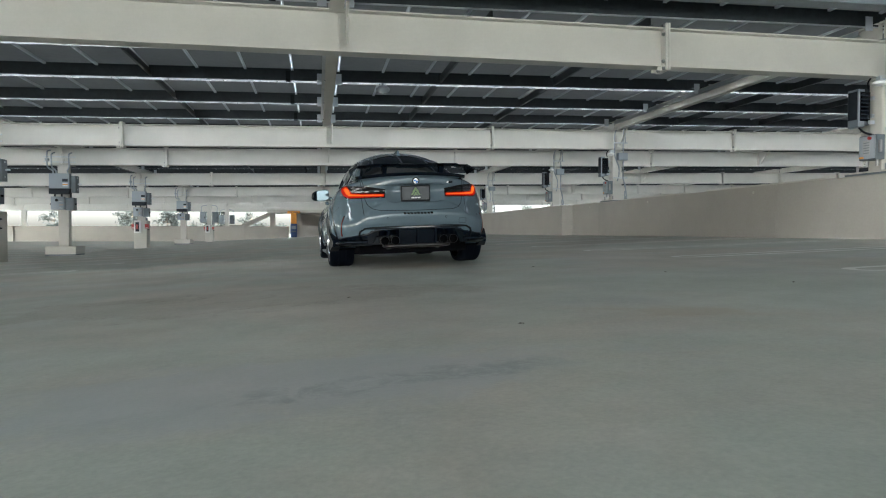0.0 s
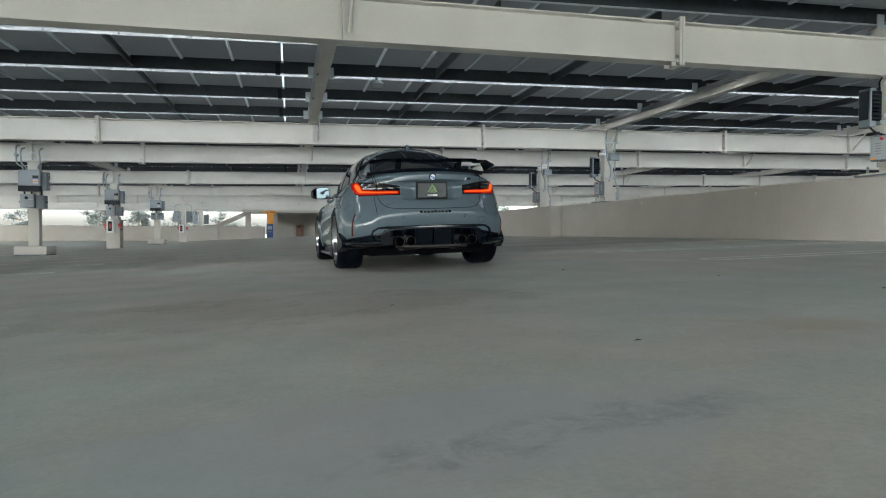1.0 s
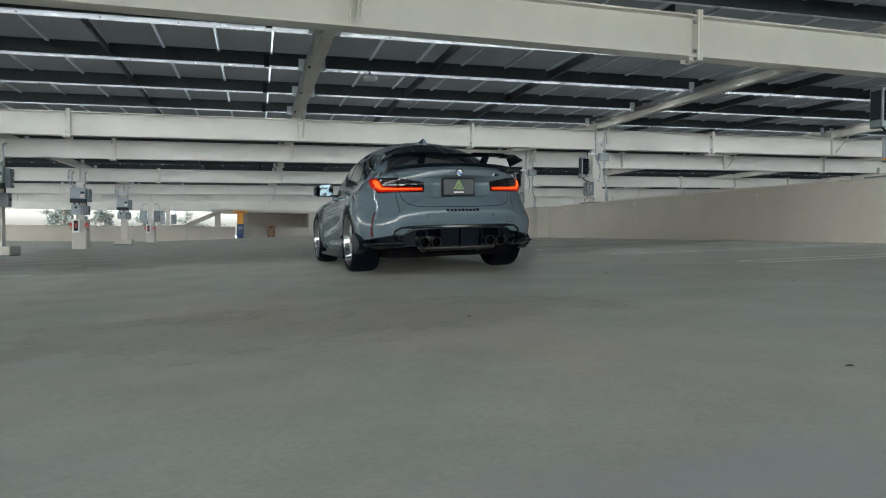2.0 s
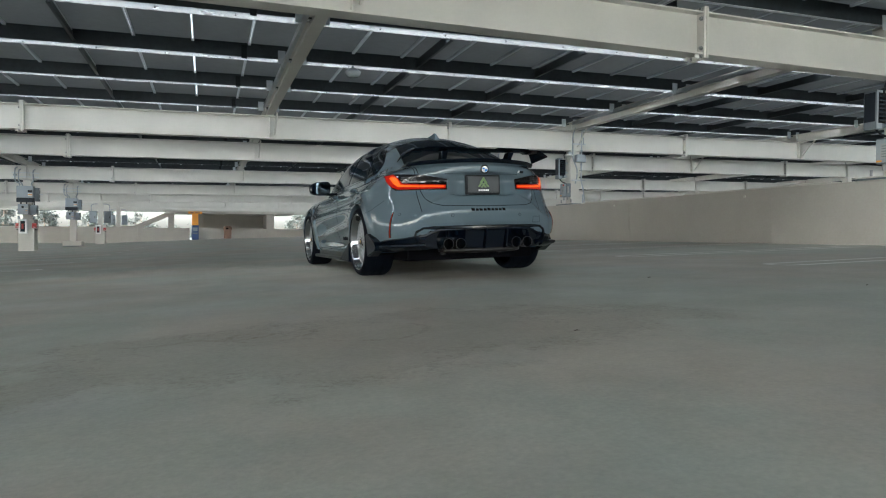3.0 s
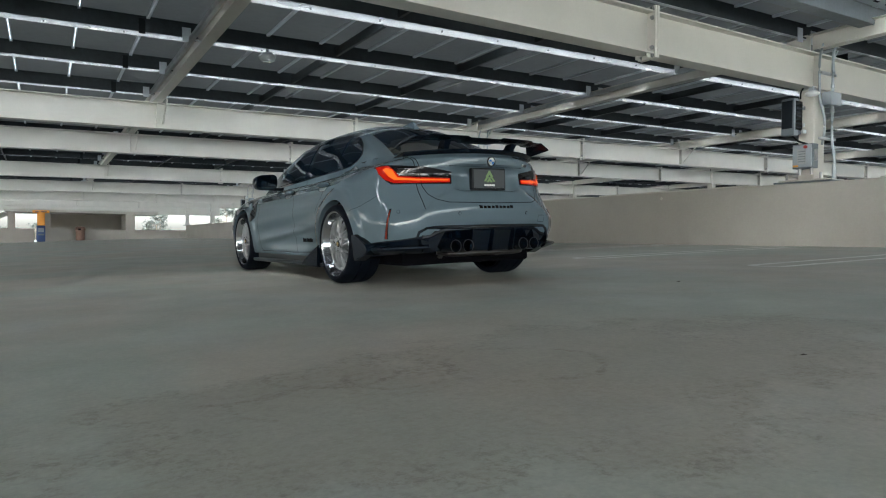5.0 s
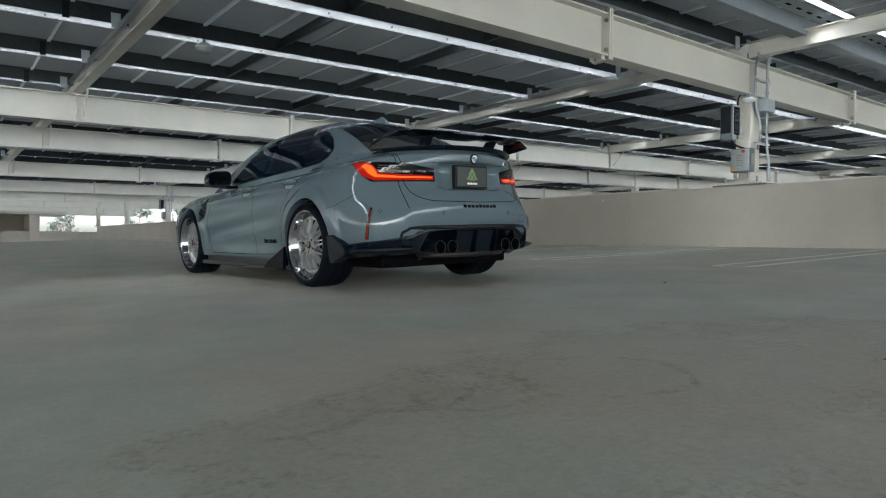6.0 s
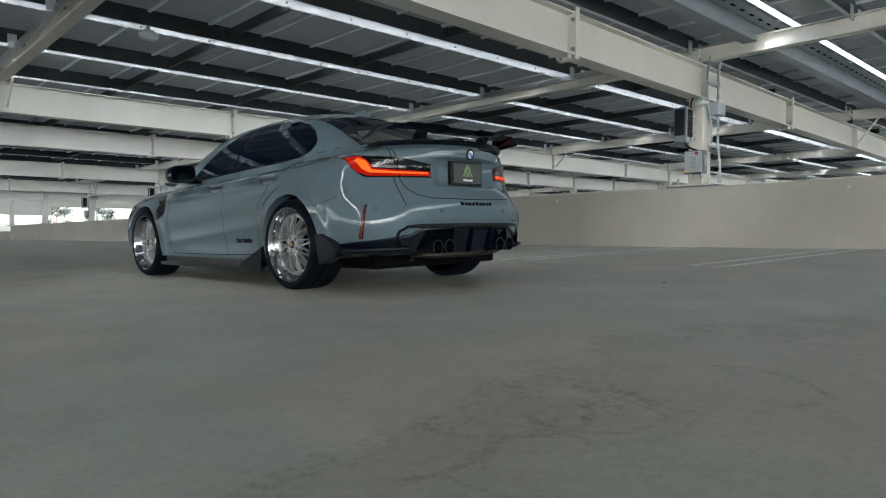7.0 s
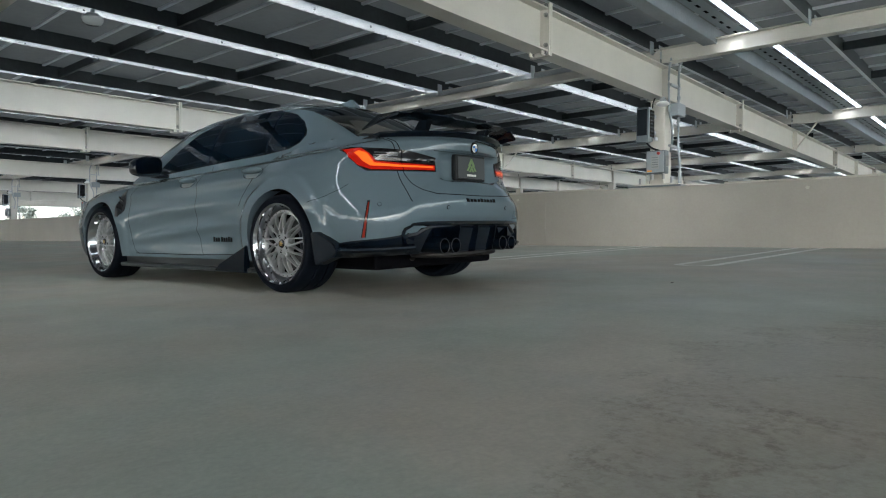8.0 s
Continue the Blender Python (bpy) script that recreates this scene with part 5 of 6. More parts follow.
for x0, lean, h0, h1 in ((-0.047, 0.05, 0.835, 0.905), (-0.02, 0.028, 0.828, 0.87), (0.047, -0.05, 0.835, 0.905), (0.02, -0.028, 0.828, 0.87), (-0.028, 0.03, 0.872, 0.922), (0.028, -0.03, 0.872, 0.922)):
    bm = bmesh.new()
    q = [(x0 - 0.011, h0), (x0 + 0.011, h0), (x0 + lean + 0.008, h1), (x0 + lean - 0.008, h1)]
    f = [bm.verts.new((x, -0.9095, z)) for x, z in q]
    g = [bm.verts.new((x, -0.9078, z)) for x, z in q]
    bm.faces.new(f)
    for k in range(4):
        bm.faces.new((f[k], f[(k + 1) % 4], g[(k + 1) % 4], g[k]))
    part("plate_chevron", bm, GREEN, plate_frame)
for k in range(6):
    part("plate_mark", boxes((-0.052 + 0.018 * k, -0.038 + 0.018 * k, -0.9095, -0.9078, 0.797, 0.811)), WHITE, plate_frame)
got = drop((0, -2.5, 0.995), BACK)
bp = got[0]
rd = part("badge", cylinder(bp + Vector((0, 0.004, 0)), bp + Vector((0, -0.006, -0.001)), 0.041, sides=32), GLOSS_BLACK, car, "round black badge with blue and white quarters")
part("badge_ring", cylinder(bp, bp + Vector((0, -0.0075, -0.001)), 0.029, sides=32), ALU, rd)
for k in range(4):
    bm = bmesh.new()
    o = bp + Vector((0, -0.0095, -0.001))
    c = bm.verts.new(o)
    arc = [bm.verts.new(o + Vector((0.0265 * math.cos(a), 0, 0.0265 * math.sin(a)))) for a in (math.pi / 2 * (k + t / 6) for t in range(7))]
    for p, q in zip(arc, arc[1:]):
        bm.faces.new((c, p, q))
    part("badge_quarter", bm, BADGE_BLUE if k % 2 else BADGE_WHITE, rd)
for k in range(3):
    part("model_mark", skin_patch(xz((0.375 + 0.026 * k, 0.968), (0.395 + 0.026 * k, 0.968)), xz((0.385 + 0.026 * k, 0.99), (0.405 + 0.026 * k, 0.99)), BACK, 0.004, 2, 1, 0.0), GLOSS_BLACK if k else ALU, car, "small dark model badge as plain bars")
for k in range(9):
    x = -0.16 + 0.039 * k
    tall = 0.022 + (0.004 if k in (0, 4, 8) else 0)
    part("bumper_print", skin_patch(xz((x, 0.613), (x + 0.031, 0.613)), xz((x - 0.004 + 0.006 * (k % 2), 0.613 + tall), (x + 0.028, 0.613 + tall * 0.85)), BACK, 0.0025, 2, 2, 0.0), GAP, car, "black printed mark as a plain bar")
part("tow_cover_joint", skin_line(xz((0.5, 0.555), (0.59, 0.555), (0.59, 0.50), (0.5, 0.50), (0.5, 0.555)), BACK, 0.003, 0.001, 60), GAP, car)

# lip spoiler on the trunk edge
bm = bmesh.new()
rows = []
for i in range(41):
    x = -0.66 + 1.32 * i / 40
    got = drop((x, -2.5, 1.02 if abs(x) < 0.6 else 1.01), BACK)
    yb = got[0].y if got else -0.7
    zt = 1.052 + 0.018 * (1 - (x / 0.66) ** 2)
    rows.append([bm.verts.new(p) for p in ((x, yb + 0.16, zt - 0.012), (x, yb + 0.05, zt + 0.010), (x, yb - 0.018, zt + 0.022), (x, yb - 0.02, zt + 0.012), (x, yb + 0.004, zt - 0.012))])
for a, b in zip(rows, rows[1:]):
    for k in range(5):
        bm.faces.new((a[k], a[(k + 1) % 5], b[(k + 1) % 5], b[k]))
bm.faces.new(rows[0])
bm.faces.new(rows[-1][::-1])
part("lip_spoiler", bm, CARBON, car, "dark carbon lip on the trunk edge", 40)

# raised wing
bm = bmesh.new()
rows = []
for i in range(49):
    x = -0.655 + 1.31 * i / 48
    k = abs(x) / 0.655
    y0 = -0.85 + 0.10 * k ** 2.5
    z0 = 1.162 + 0.004 * k ** 3 + (0.012 if 0.25 < k < 0.8 else 0.0)
    sect = [(0.17, 0.006), (0.10, 0.013), (0.02, 0.013), (-0.05, 0.026), (-0.055, 0.02), (0.0, 0.002), (0.08, -0.002), (0.16, 0.002)]
    rows.append([bm.verts.new((x, y0 + a * (1 - 0.25 * k), z0 + b)) for a, b in sect])
for a, b in zip(rows, rows[1:]):
    for k in range(8):
        bm.faces.new((a[k], a[(k + 1) % 8], b[(k + 1) % 8], b[k]))
bm.faces.new(rows[0])
bm.faces.new(rows[-1][::-1])
rear_wing = part("rear_wing", bm, CARBON, car, "dark carbon raised rear wing", 40)
for s in (-1, 1):
    bm = bmesh.new()
    quad = [(0.645, -0.82, 1.186), (0.635, -0.62, 1.19), (0.715, -0.54, 1.09), (0.752, -0.80, 1.135)]
    fa = [bm.verts.new((s * x, y, z + 0.007)) for x, y, z in quad]
    fb = [bm.verts.new((s * x, y, z - 0.007)) for x, y, z in quad]
    bm.faces.new(fa)
    bm.faces.new(fb[::-1])
    for k in range(4):
        bm.faces.new((fa[k], fa[(k + 1) % 4], fb[(k + 1) % 4], fb[k]))
    bmesh.ops.bevel(bm, geom=bm.edges[:], offset=0.004, segments=2, affect="EDGES")
    part("end_plate", bm, CARBON, rear_wing)
    bm = bmesh.new()
    foot, head = [], []
    for y, z, t in ((-0.76, 1.05, 0.013), (-0.63, 1.055, 0.013)):
        foot += [(s * 0.33 - t, y, z), (s * 0.33 + t, y, z)]
    for y, z, t in ((-0.815, 1.166, 0.03), (-0.74, 1.164, 0.03)):
        head += [(s * 0.34 - t, y, z), (s * 0.34 + t, y, z)]
    f, h = [bm.verts.new(p) for p in foot], [bm.verts.new(p) for p in head]
    for q in ((0, 1, 3, 2),):
        bm.faces.new([f[i] for i in q])
        bm.faces.new([h[i] for i in q])
    for a, b in ((0, 1), (1, 3), (3, 2), (2, 0)):
        bm.faces.new((f[a], f[b], h[b], h[a]))
    part("stanchion", bm, CARBON, rear_wing)

# roof fin
bm = bmesh.new()
prof = [(0.22, 0.0), (0.235, 0.03), (0.285, 0.068), (0.31, 0.066), (0.36, 0.034), (0.44, 0.0)]
base_z = roof_profile(0.3) - 0.008
old = None
for s in (1, -1):
    vs = [bm.verts.new((s * (0.026 * (1 - z / 0.075) + 0.004), y, base_z + z + 0.28 * (y - 0.3))) for y, z in prof]
    bm.faces.new(vs if s > 0 else vs[::-1])
    if s < 0:
        for k in range(len(prof)):
            bm.faces.new((vs[k], vs[(k + 1) % len(prof)], old[(k + 1) % len(prof)], old[k]))
    old = vs
part("roof_fin", bm, PAINT, car, smooth=30)

# -- diffuser, exhaust, underside --
edge_pts = [p for p in body_ring(0.0) if p.y < -0.6 and p.x < 0.70]
edge_pts = [Vector((-p.x, p.y, p.z)) for p in edge_pts[:0:-1]] + edge_pts


def strip(rows, closed=False):
    """Joins rows of points into one sheet."""
    bm = bmesh.new()
    vs = [[bm.verts.new(q) for q in row] for row in rows]
    n = len(vs[0])
    for a, b in zip(vs, vs[1:]):
        for k in range(n if closed else n - 1):
            bm.faces.new((a[k], a[(k + 1) % n], b[(k + 1) % n], b[k]))
    if closed:
        bm.faces.new(vs[0])
        bm.faces.new(vs[-1][::-1])
    return bm


def tail_y(x):
    return lerp_table(abs(x), [(p.x, p.y) for p in body_ring(0.0) if p.y < -0.5])


def prism(bm_pts, back):
    """A plate with a drawn front outline (x, y, z) and its back at a fixed depth behind it."""
    bm = bmesh.new()
    fr = [bm.verts.new(q) for q in bm_pts]
    bk = [bm.verts.new((x, y + back, z)) for x, y, z in bm_pts]
    bm.faces.new(fr)
    bm.faces.new(bk[::-1])
    for k in range(len(fr)):
        bm.faces.new((fr[k], fr[(k + 1) % len(fr)], bk[(k + 1) % len(fr)], bk[k]))
    bmesh.ops.recalc_face_normals(bm, faces=bm.faces)
    bmesh.ops.bevel(bm, geom=bm.edges[:], offset=0.006, segments=2, affect="EDGES")
    return bm


inner = [p for p in edge_pts if abs(p.x) < 0.56]
dif = part("diffuser", strip([((p.x, p.y + 0.03, p.z + 0.02), (p.x, p.y + 0.004, p.z - 0.012), (p.x, p.y + 0.004, p.z - 0.02), (p.x, p.y + 0.045, p.z - 0.075), (p.x, p.y + 0.10, p.z - 0.085), (p.x, p.y + 0.11, 0.275), (p.x, p.y + 0.3, 0.262)) for p in inner]),
           GLOSS_BLACK, car, "gloss black diffuser with vertical fins", 25)
brow = []
for p in [p for p in edge_pts if abs(p.x) < 0.62]:
    o = Vector((p.x * max(0.0, abs(p.x) - 0.3) / max(0.01, abs(p.x)), p.y + 0.35, 0)).normalized()
    brow.append([(p.x + o.x * d, p.y + o.y * d, p.z + z) for d, z in ((-0.02, 0.006), (0.012, 0.004), (0.012, -0.014), (-0.03, -0.04))])
part("diffuser_brow", strip(brow, True), CARBON, dif, smooth=30)
for s in (-1, 1):
    q = [(0.625, 0.445), (0.432, 0.448), (0.462, 0.40), (0.515, 0.272), (0.60, 0.272), (0.635, 0.36)]
    part("diffuser_corner", prism([(s * x, tail_y(x) - 0.012 + (0.035 if z < 0.3 else 0.01 if z < 0.42 else 0), z) for x, z in q], 0.22), GLOSS_BLACK, dif)
edge_line = [(-0.635, 0.3), (-0.668, 0.39), (-0.655, 0.435), (-0.6, 0.468)] + [(-0.6 + 0.1 * k, 0.472) for k in range(1, 12)] + [(0.6, 0.468), (0.655, 0.435), (0.668, 0.39), (0.635, 0.3)]
rows = []
for x, z in edge_line:
    y = tail_y(x) - 0.016
    rows.append([(x, y, z + 0.012), (x * 1.005, y - 0.012, z + 0.004), (x * 0.985, y - 0.012, z - 0.012), (x * 0.97, y + 0.03, z - 0.03)])
part("diffuser_frame", strip(rows, True), GLOSS_BLACK, dif, smooth=30)
for x, half in ((-0.212, 0.008), (0.0, 0.008), (0.212, 0.008)):
    bm = bmesh.new()
    prof = [(-0.95, 0.462), (-0.968, 0.45), (-0.962, 0.41), (-0.93, 0.272), (-0.86, 0.262), (-0.82, 0.45)]
    a = [bm.verts.new((x - half, y, z)) for y, z in prof]
    b = [bm.verts.new((x + half, y, z)) for y, z in prof]
    bm.faces.new(a)
    bm.faces.new(b[::-1])
    for k in range(6):
        bm.faces.new((a[k], a[(k + 1) % 6], b[(k + 1) % 6], b[k]))
    bmesh.ops.recalc_face_normals(bm, faces=bm.faces)
    bmesh.ops.bevel(bm, geom=bm.edges[:], offset=0.003, segments=2, affect="EDGES")
    part("diffuser_fin", bm, GLOSS_BLACK, dif)
for x0, x1 in ((-0.2, -0.012), (0.012, 0.2)):
    part("diffuser_panel", prism([(x0, -0.945, 0.44), (x1, -0.945, 0.44), (x1, -0.90, 0.275), (x0, -0.90, 0.275)], 0.05), GLOSS_BLACK, dif)
for x in (-0.385, -0.265, 0.30, 0.415):
    bm = bmesh.new()
    n = 32
    prof = [(0.046, -0.965), (0.051, -0.965), (0.052, -0.94), (0.05, -0.78), (0.042, -0.78), (0.043, -0.95), (0.046, -0.965)]
    rings = [[bm.verts.new((x + r * math.cos(2 * math.pi * k / n), y, 0.318 + r * math.sin(2 * math.pi * k / n))) for k in range(n)] for r, y in prof[:-1]]
    for a, b in zip(rings, rings[1:] + rings[:1]):
        for k in range(n):
            bm.faces.new((a[k], a[(k + 1) % n], b[(k + 1) % n], b[k]))
    tip = part("exhaust_tip", bm, CARBON, car, "round black exhaust tip with a bright rim", 40)
    part("tip_rim", pipe([(x + 0.0485 * math.cos(2 * math.pi * k / 40), -0.966, 0.318 + 0.0485 * math.sin(2 * math.pi * k / 40)) for k in range(41)], 0.0028, 6), STEEL_PIPE, tip)
    part("tip_core", cylinder((x, -0.85, 0.318), (x, -0.84, 0.318), 0.045, sides=24), GAP, tip)
muf = bmesh.new()
bmesh.ops.create_uvsphere(muf, u_segments=32, v_segments=16, radius=1)
for v in muf.verts:
    c = v.co
    f = lambda t, e: math.copysign(abs(t) ** e, t)
    v.co = Vector((0.02 + 0.4 * f(c.x, 0.4), -0.73 + 0.15 * f(c.y, 0.6), 0.256 + 0.03 * f(c.z, 0.6)))
part("muffler", muf, STEEL_PIPE, car, "dull brushed steel muffler under the bumper", 50)
for s in (-1, 1):
    part("exhaust_pipe", pipe(bend([(s * 0.3, -0.6, 0.24), (s * 0.28, -0.3, 0.22), (s * 0.16, 0.1, 0.2), (s * 0.12, 1.5, 0.2)]), 0.035, 10), STEEL_PIPE, car, smooth=40)
# set low and wide to keep light out from under the car
part("underbody", boxes((-0.66, 0.66, -0.6, 3.5, 0.16, 0.34), (-0.82, 0.82, 0.42, 2.42, 0.13, 0.32), bevel=0.02), UNDER, car, "black underbody")
part("rear_axle", cylinder((-0.78, AXLE_R, 0.34), (0.78, AXLE_R, 0.34), 0.05), UNDER, car)
part("arm", pipe(bend([(-0.7, -0.05, 0.22), (-0.45, -0.25, 0.19), (-0.3, -0.42, 0.2)]), 0.025), UNDER, car)
part("arm", pipe(bend([(0.7, -0.05, 0.22), (0.45, -0.25, 0.19), (0.3, -0.42, 0.2)]), 0.025), UNDER, car)
for y in (AXLE_R, AXLE_F):
    for s in (-1, 1):
        bm = bmesh.new()
        n = 28
        ring = lambda x: [bm.verts.new((s * x, y + 0.3695 * math.cos(a), 0.352 + 0.3675 * math.sin(a))) for a in (math.pi * (-0.12 + 1.24 * k / n) for k in range(n + 1))]
        a, b = ring(0.55), ring(0.86)
        for k in range(n):
            bm.faces.new((a[k], a[k + 1], b[k + 1], b[k]))
        part("wheel_arch_liner", bm, UNDER, car, smooth=60)


# -- wheels --
def lathe(profile, n=72, closed=False):
    """Spins (radius, x) rows round the axle."""
    bm = bmesh.new()
    rings = [[bm.verts.new((x, r * math.cos(2 * math.pi * k / n), r * math.sin(2 * math.pi * k / n))) for k in range(n)] for r, x in profile]
    for a, b in zip(rings, rings[1:] + (rings[:1] if closed else [])):
        for k in range(n):
            bm.faces.new((a[k], a[(k + 1) % n], b[(k + 1) % n], b[k]))
    return bm


def wheel(x, y, s, wide, turn):
    """s: the side that shows; the wheel's face looks along +x of its own axes."""
    w = part("wheel", lathe([(0.258, -wide / 2), (0.247, -wide / 2 + 0.02), (0.215, 0.0), (0.22, wide / 2 - 0.095), (0.243, wide / 2 - 0.072), (0.254, wide / 2 - 0.05), (0.259, wide / 2 - 0.025), (0.267, wide / 2 - 0.006), (0.282, wide / 2 + 0.002), (0.287, wide / 2 - 0.008)], 96),
             CHROME, car, "deep-dish mesh wheel with a polished lip", 35)
    w.matrix_local = Matrix.Translation((x, y, TYRE_R)) @ (Matrix.Identity(4) if s > 0 else Matrix.Rotation(math.pi, 4, "Z")) @ Matrix.Rotation(radians(turn), 4, "X")
    h = wide / 2
    part("tyre", lathe([(0.278, -h + 0.004), (0.298, -h - 0.008), (0.32, -h - 0.004), (0.337, -h + 0.02), (0.343, -h + 0.05), (0.3435, -0.05), (0.336, -0.048), (0.336, -0.04), (0.3435, -0.038), (0.3435, 0.038), (0.336, 0.04), (0.336, 0.048), (0.3435, 0.05), (0.343, h - 0.05),
                        (0.337, h - 0.02), (0.326, h - 0.002), (0.318, h + 0.004), (0.308, h + 0.008), (0.298, h + 0.007), (0.288, h + 0.001), (0.278, h - 0.006)], 96), TYRE, w, "black low-profile tyre", 35)
    fx = h - 0.04
    sp = bmesh.new()
    n = 13
    for k in range(n):
        a0 = 2 * math.pi * k / n
        for d in (-1, 1):
            prev = None
            # straight arms: neighbours cross, so that the face is a lattice
            ya, za = 0.062 * math.cos(a0), 0.062 * math.sin(a0)
            ae = a0 + d * 0.44
            yb, zb = 0.216 * math.cos(ae), 0.216 * math.sin(ae)
            ln = math.hypot(yb - ya, zb - za)
            ty, tz = -(zb - za) / ln, (yb - ya) / ln
            for i in range(7):
                t = i / 6
                cy, cz = ya + (yb - ya) * t, za + (zb - za) * t
                xx = fx + 0.014 * math.sin(math.pi * t) - 0.02 * t + 0.0015 * d
                wd = 0.0066 - 0.0016 * math.sin(math.pi * t)
                ring = [sp.verts.new((xx + e, cy + q * wd * ty, cz + q * wd * tz)) for e, q in ((-0.024, -1), (-0.003, -1.0), (0.002, -0.5), (0.002, 0.5), (-0.003, 1.0), (-0.024, 1))]
                if prev:
                    for j in range(5):
                        sp.faces.new((prev[j], prev[j + 1], ring[j + 1], ring[j]))
                prev = ring
    part("mesh_spokes", sp, SILVER, w, "silver crossing mesh spokes", 40)
    part("centre_disc", lathe([(0.204, h - 0.08), (0.21, h - 0.062), (0.22, h - 0.056), (0.233, h - 0.058), (0.238, h - 0.072)], 72), SILVER, w, smooth=35)
    part("hub", lathe([(0.0, fx + 0.004), (0.03, fx + 0.004), (0.055, fx + 0.006), (0.072, fx + 0.0), (0.078, fx - 0.02), (0.078, fx - 0.05)], 48), SILVER, w, smooth=35)
    cap = part("centre_cap", lathe([(0.0, fx + 0.012), (0.026, fx + 0.011), (0.031, fx + 0.004), (0.031, fx - 0.01)], 32), GLOSS_BLACK, w, "black centre cap with a gold mark", 35)
    part("cap_mark", boxes((fx + 0.011, fx + 0.0135, -0.016, 0.016, -0.004, 0.004), (fx + 0.011, fx + 0.0135, -0.011, 0.011, 0.008, 0.014), (fx + 0.011, fx + 0.0135, -0.011, 0.011, -0.014, -0.008)), GOLD, cap)
    for k in range(5):
        a = 2 * math.pi * (k + 0.5) / 5
        c = Vector((fx + 0.002, 0.054 * math.cos(a), 0.054 * math.sin(a)))
        part("lug_recess", cylinder(c, c + Vector((0.0035, 0, 0)), 0.0125, sides=14), GAP, w)
    rivet = mesh_of("rim_bolt", cylinder((0, 0, 0), (0.007, 0, 0), 0.0048, sides=6), CHROME)
    for k in range(30):
        a = 2 * math.pi * (k + 0.5) / 30
        part("rim_bolt", rivet, CHROME, w).location = (h - 0.059, 0.2265 * math.cos(a), 0.2265 * math.sin(a))
    part("brake_disc", lathe([(0.08, 0.0), (0.186, 0.0), (0.186, -0.025), (0.08, -0.025)], 60), DISC, w, "dull brake disc", 35)
    part("brake_caliper", boxes((-0.05, 0.03, 0.09, 0.19, -0.11, 0.11), bevel=0.02), BOX_DARK, w)
    part("inner_barrel", lathe([(0.24, -h + 0.03), (0.214, -0.02), (0.205, -0.03), (0.0, -0.035)], 48), UNDER, w, smooth=35)
    return w


for s in (-1, 1):
    wheel(s * 0.815, AXLE_R, s, 0.285, 8)
    wheel(s * 0.805, AXLE_F, s, 0.275, 20)


# ---- far end of the deck: lobby, kiosk, bin, stair, trees ----
lobby = thing("lobby_shelter", at(0, 66.3), "beige concrete lobby shelter with a flat roof", "shelter")
part("roof_slab", boxes((-4.75, 6.5, -0.5, 5.2, 2.28, 2.5), bevel=0.02), WALL, lobby)
part("roof_edge", boxes((-4.85, 6.6, -0.6, 5.3, 2.5, 2.58)), PLINTH, lobby)
part("post", boxes((-4.55, -4.05, 0.1, 0.6, -0.3, 2.28), bevel=0.02), WALL, lobby)
part("post", boxes((-2.05, -1.6, 0.1, 0.6, -0.3, 2.28), bevel=0.02), WALL, lobby)
part("pillar", boxes((3.95, 4.65, -0.42, 0.6, -0.3, 2.28), bevel=0.02), WALL, lobby)
part("back_wall", boxes((-1.7, 4.3, 4.3, 4.6, -0.3, 2.28)), WALL, lobby)
part("side_wall", boxes((4.0, 4.3, 0.7, 4.3, -0.3, 2.28)), WALL, lobby)

kiosk = thing("pay_kiosk", at(-2.26, 65.4, floor_z(-2.26)), "blue pay kiosk with an orange-yellow sign post", "pay kiosk")
part("cabinet", boxes((-0.3, 0.3, -0.25, 0.25, 0, 1.3), bevel=0.03), BLUE, kiosk)
part("screen", boxes((-0.2, 0.2, -0.262, -0.251, 0.78, 1.1)), BOX_GREY, kiosk)
part("slot_panel", boxes((-0.2, 0.2, -0.262, -0.251, 0.52, 0.64)), BOX_STEEL, kiosk)
part("post", boxes((-0.27, 0.27, -0.15, 0.15, 1.3, 2.3), bevel=0.02), ORANGE, kiosk, "orange-yellow upper post")
part("sign_head", boxes((-0.58, 0.58, -0.18, 0.18, 2.3, 2.52), bevel=0.03), ORANGE, kiosk, "orange-yellow sign head")
for x0, x1 in ((-0.4, -0.12), (-0.02, 0.4)):
    part("sign_bar", boxes((x0, x1, -0.186, -0.181, 2.37, 2.45)), BROWN, kiosk, "dark unreadable sign bar")

waste = thing("waste_bin", at(0.5, 65.3, floor_z(0.5)), "brown aggregate waste bin with a domed top", "waste bin")
bm = lathe([(0.0, 0.0), (0.3, 0.0), (0.33, 0.05), (0.33, 0.78), (0.3, 0.8)], 24)
bmesh.ops.rotate(bm, verts=bm.verts, matrix=Matrix.Rotation(radians(-90), 3, "Y"))
part("drum", bm, BROWN, waste, smooth=40)
bm = lathe([(0.3, 0.8), (0.38, 0.82), (0.38, 0.95), (0.33, 1.08), (0.2, 1.14), (0.0, 1.15)], 24)
bmesh.ops.rotate(bm, verts=bm.verts, matrix=Matrix.Rotation(radians(-90), 3, "Y"))
part("hood", bm, BROWN, waste, smooth=40)
part("opening", boxes((-0.17, 0.05, -0.385, -0.3, 0.84, 0.98), bevel=0.02), GAP, waste)

stair = thing("stair_flight", at(0, 70.0), "beige concrete stair flight rising beside the shelter", "stair")
a = math.atan2(1.35, 2.9)
part("stringer", boxes((0, 3.3, -0.15, 0.15, -0.18, 0.18)), WALL, stair).matrix_local = Matrix.Translation((-7.6, 0, 0.95)) @ Matrix.Rotation(-a, 4, "Y")
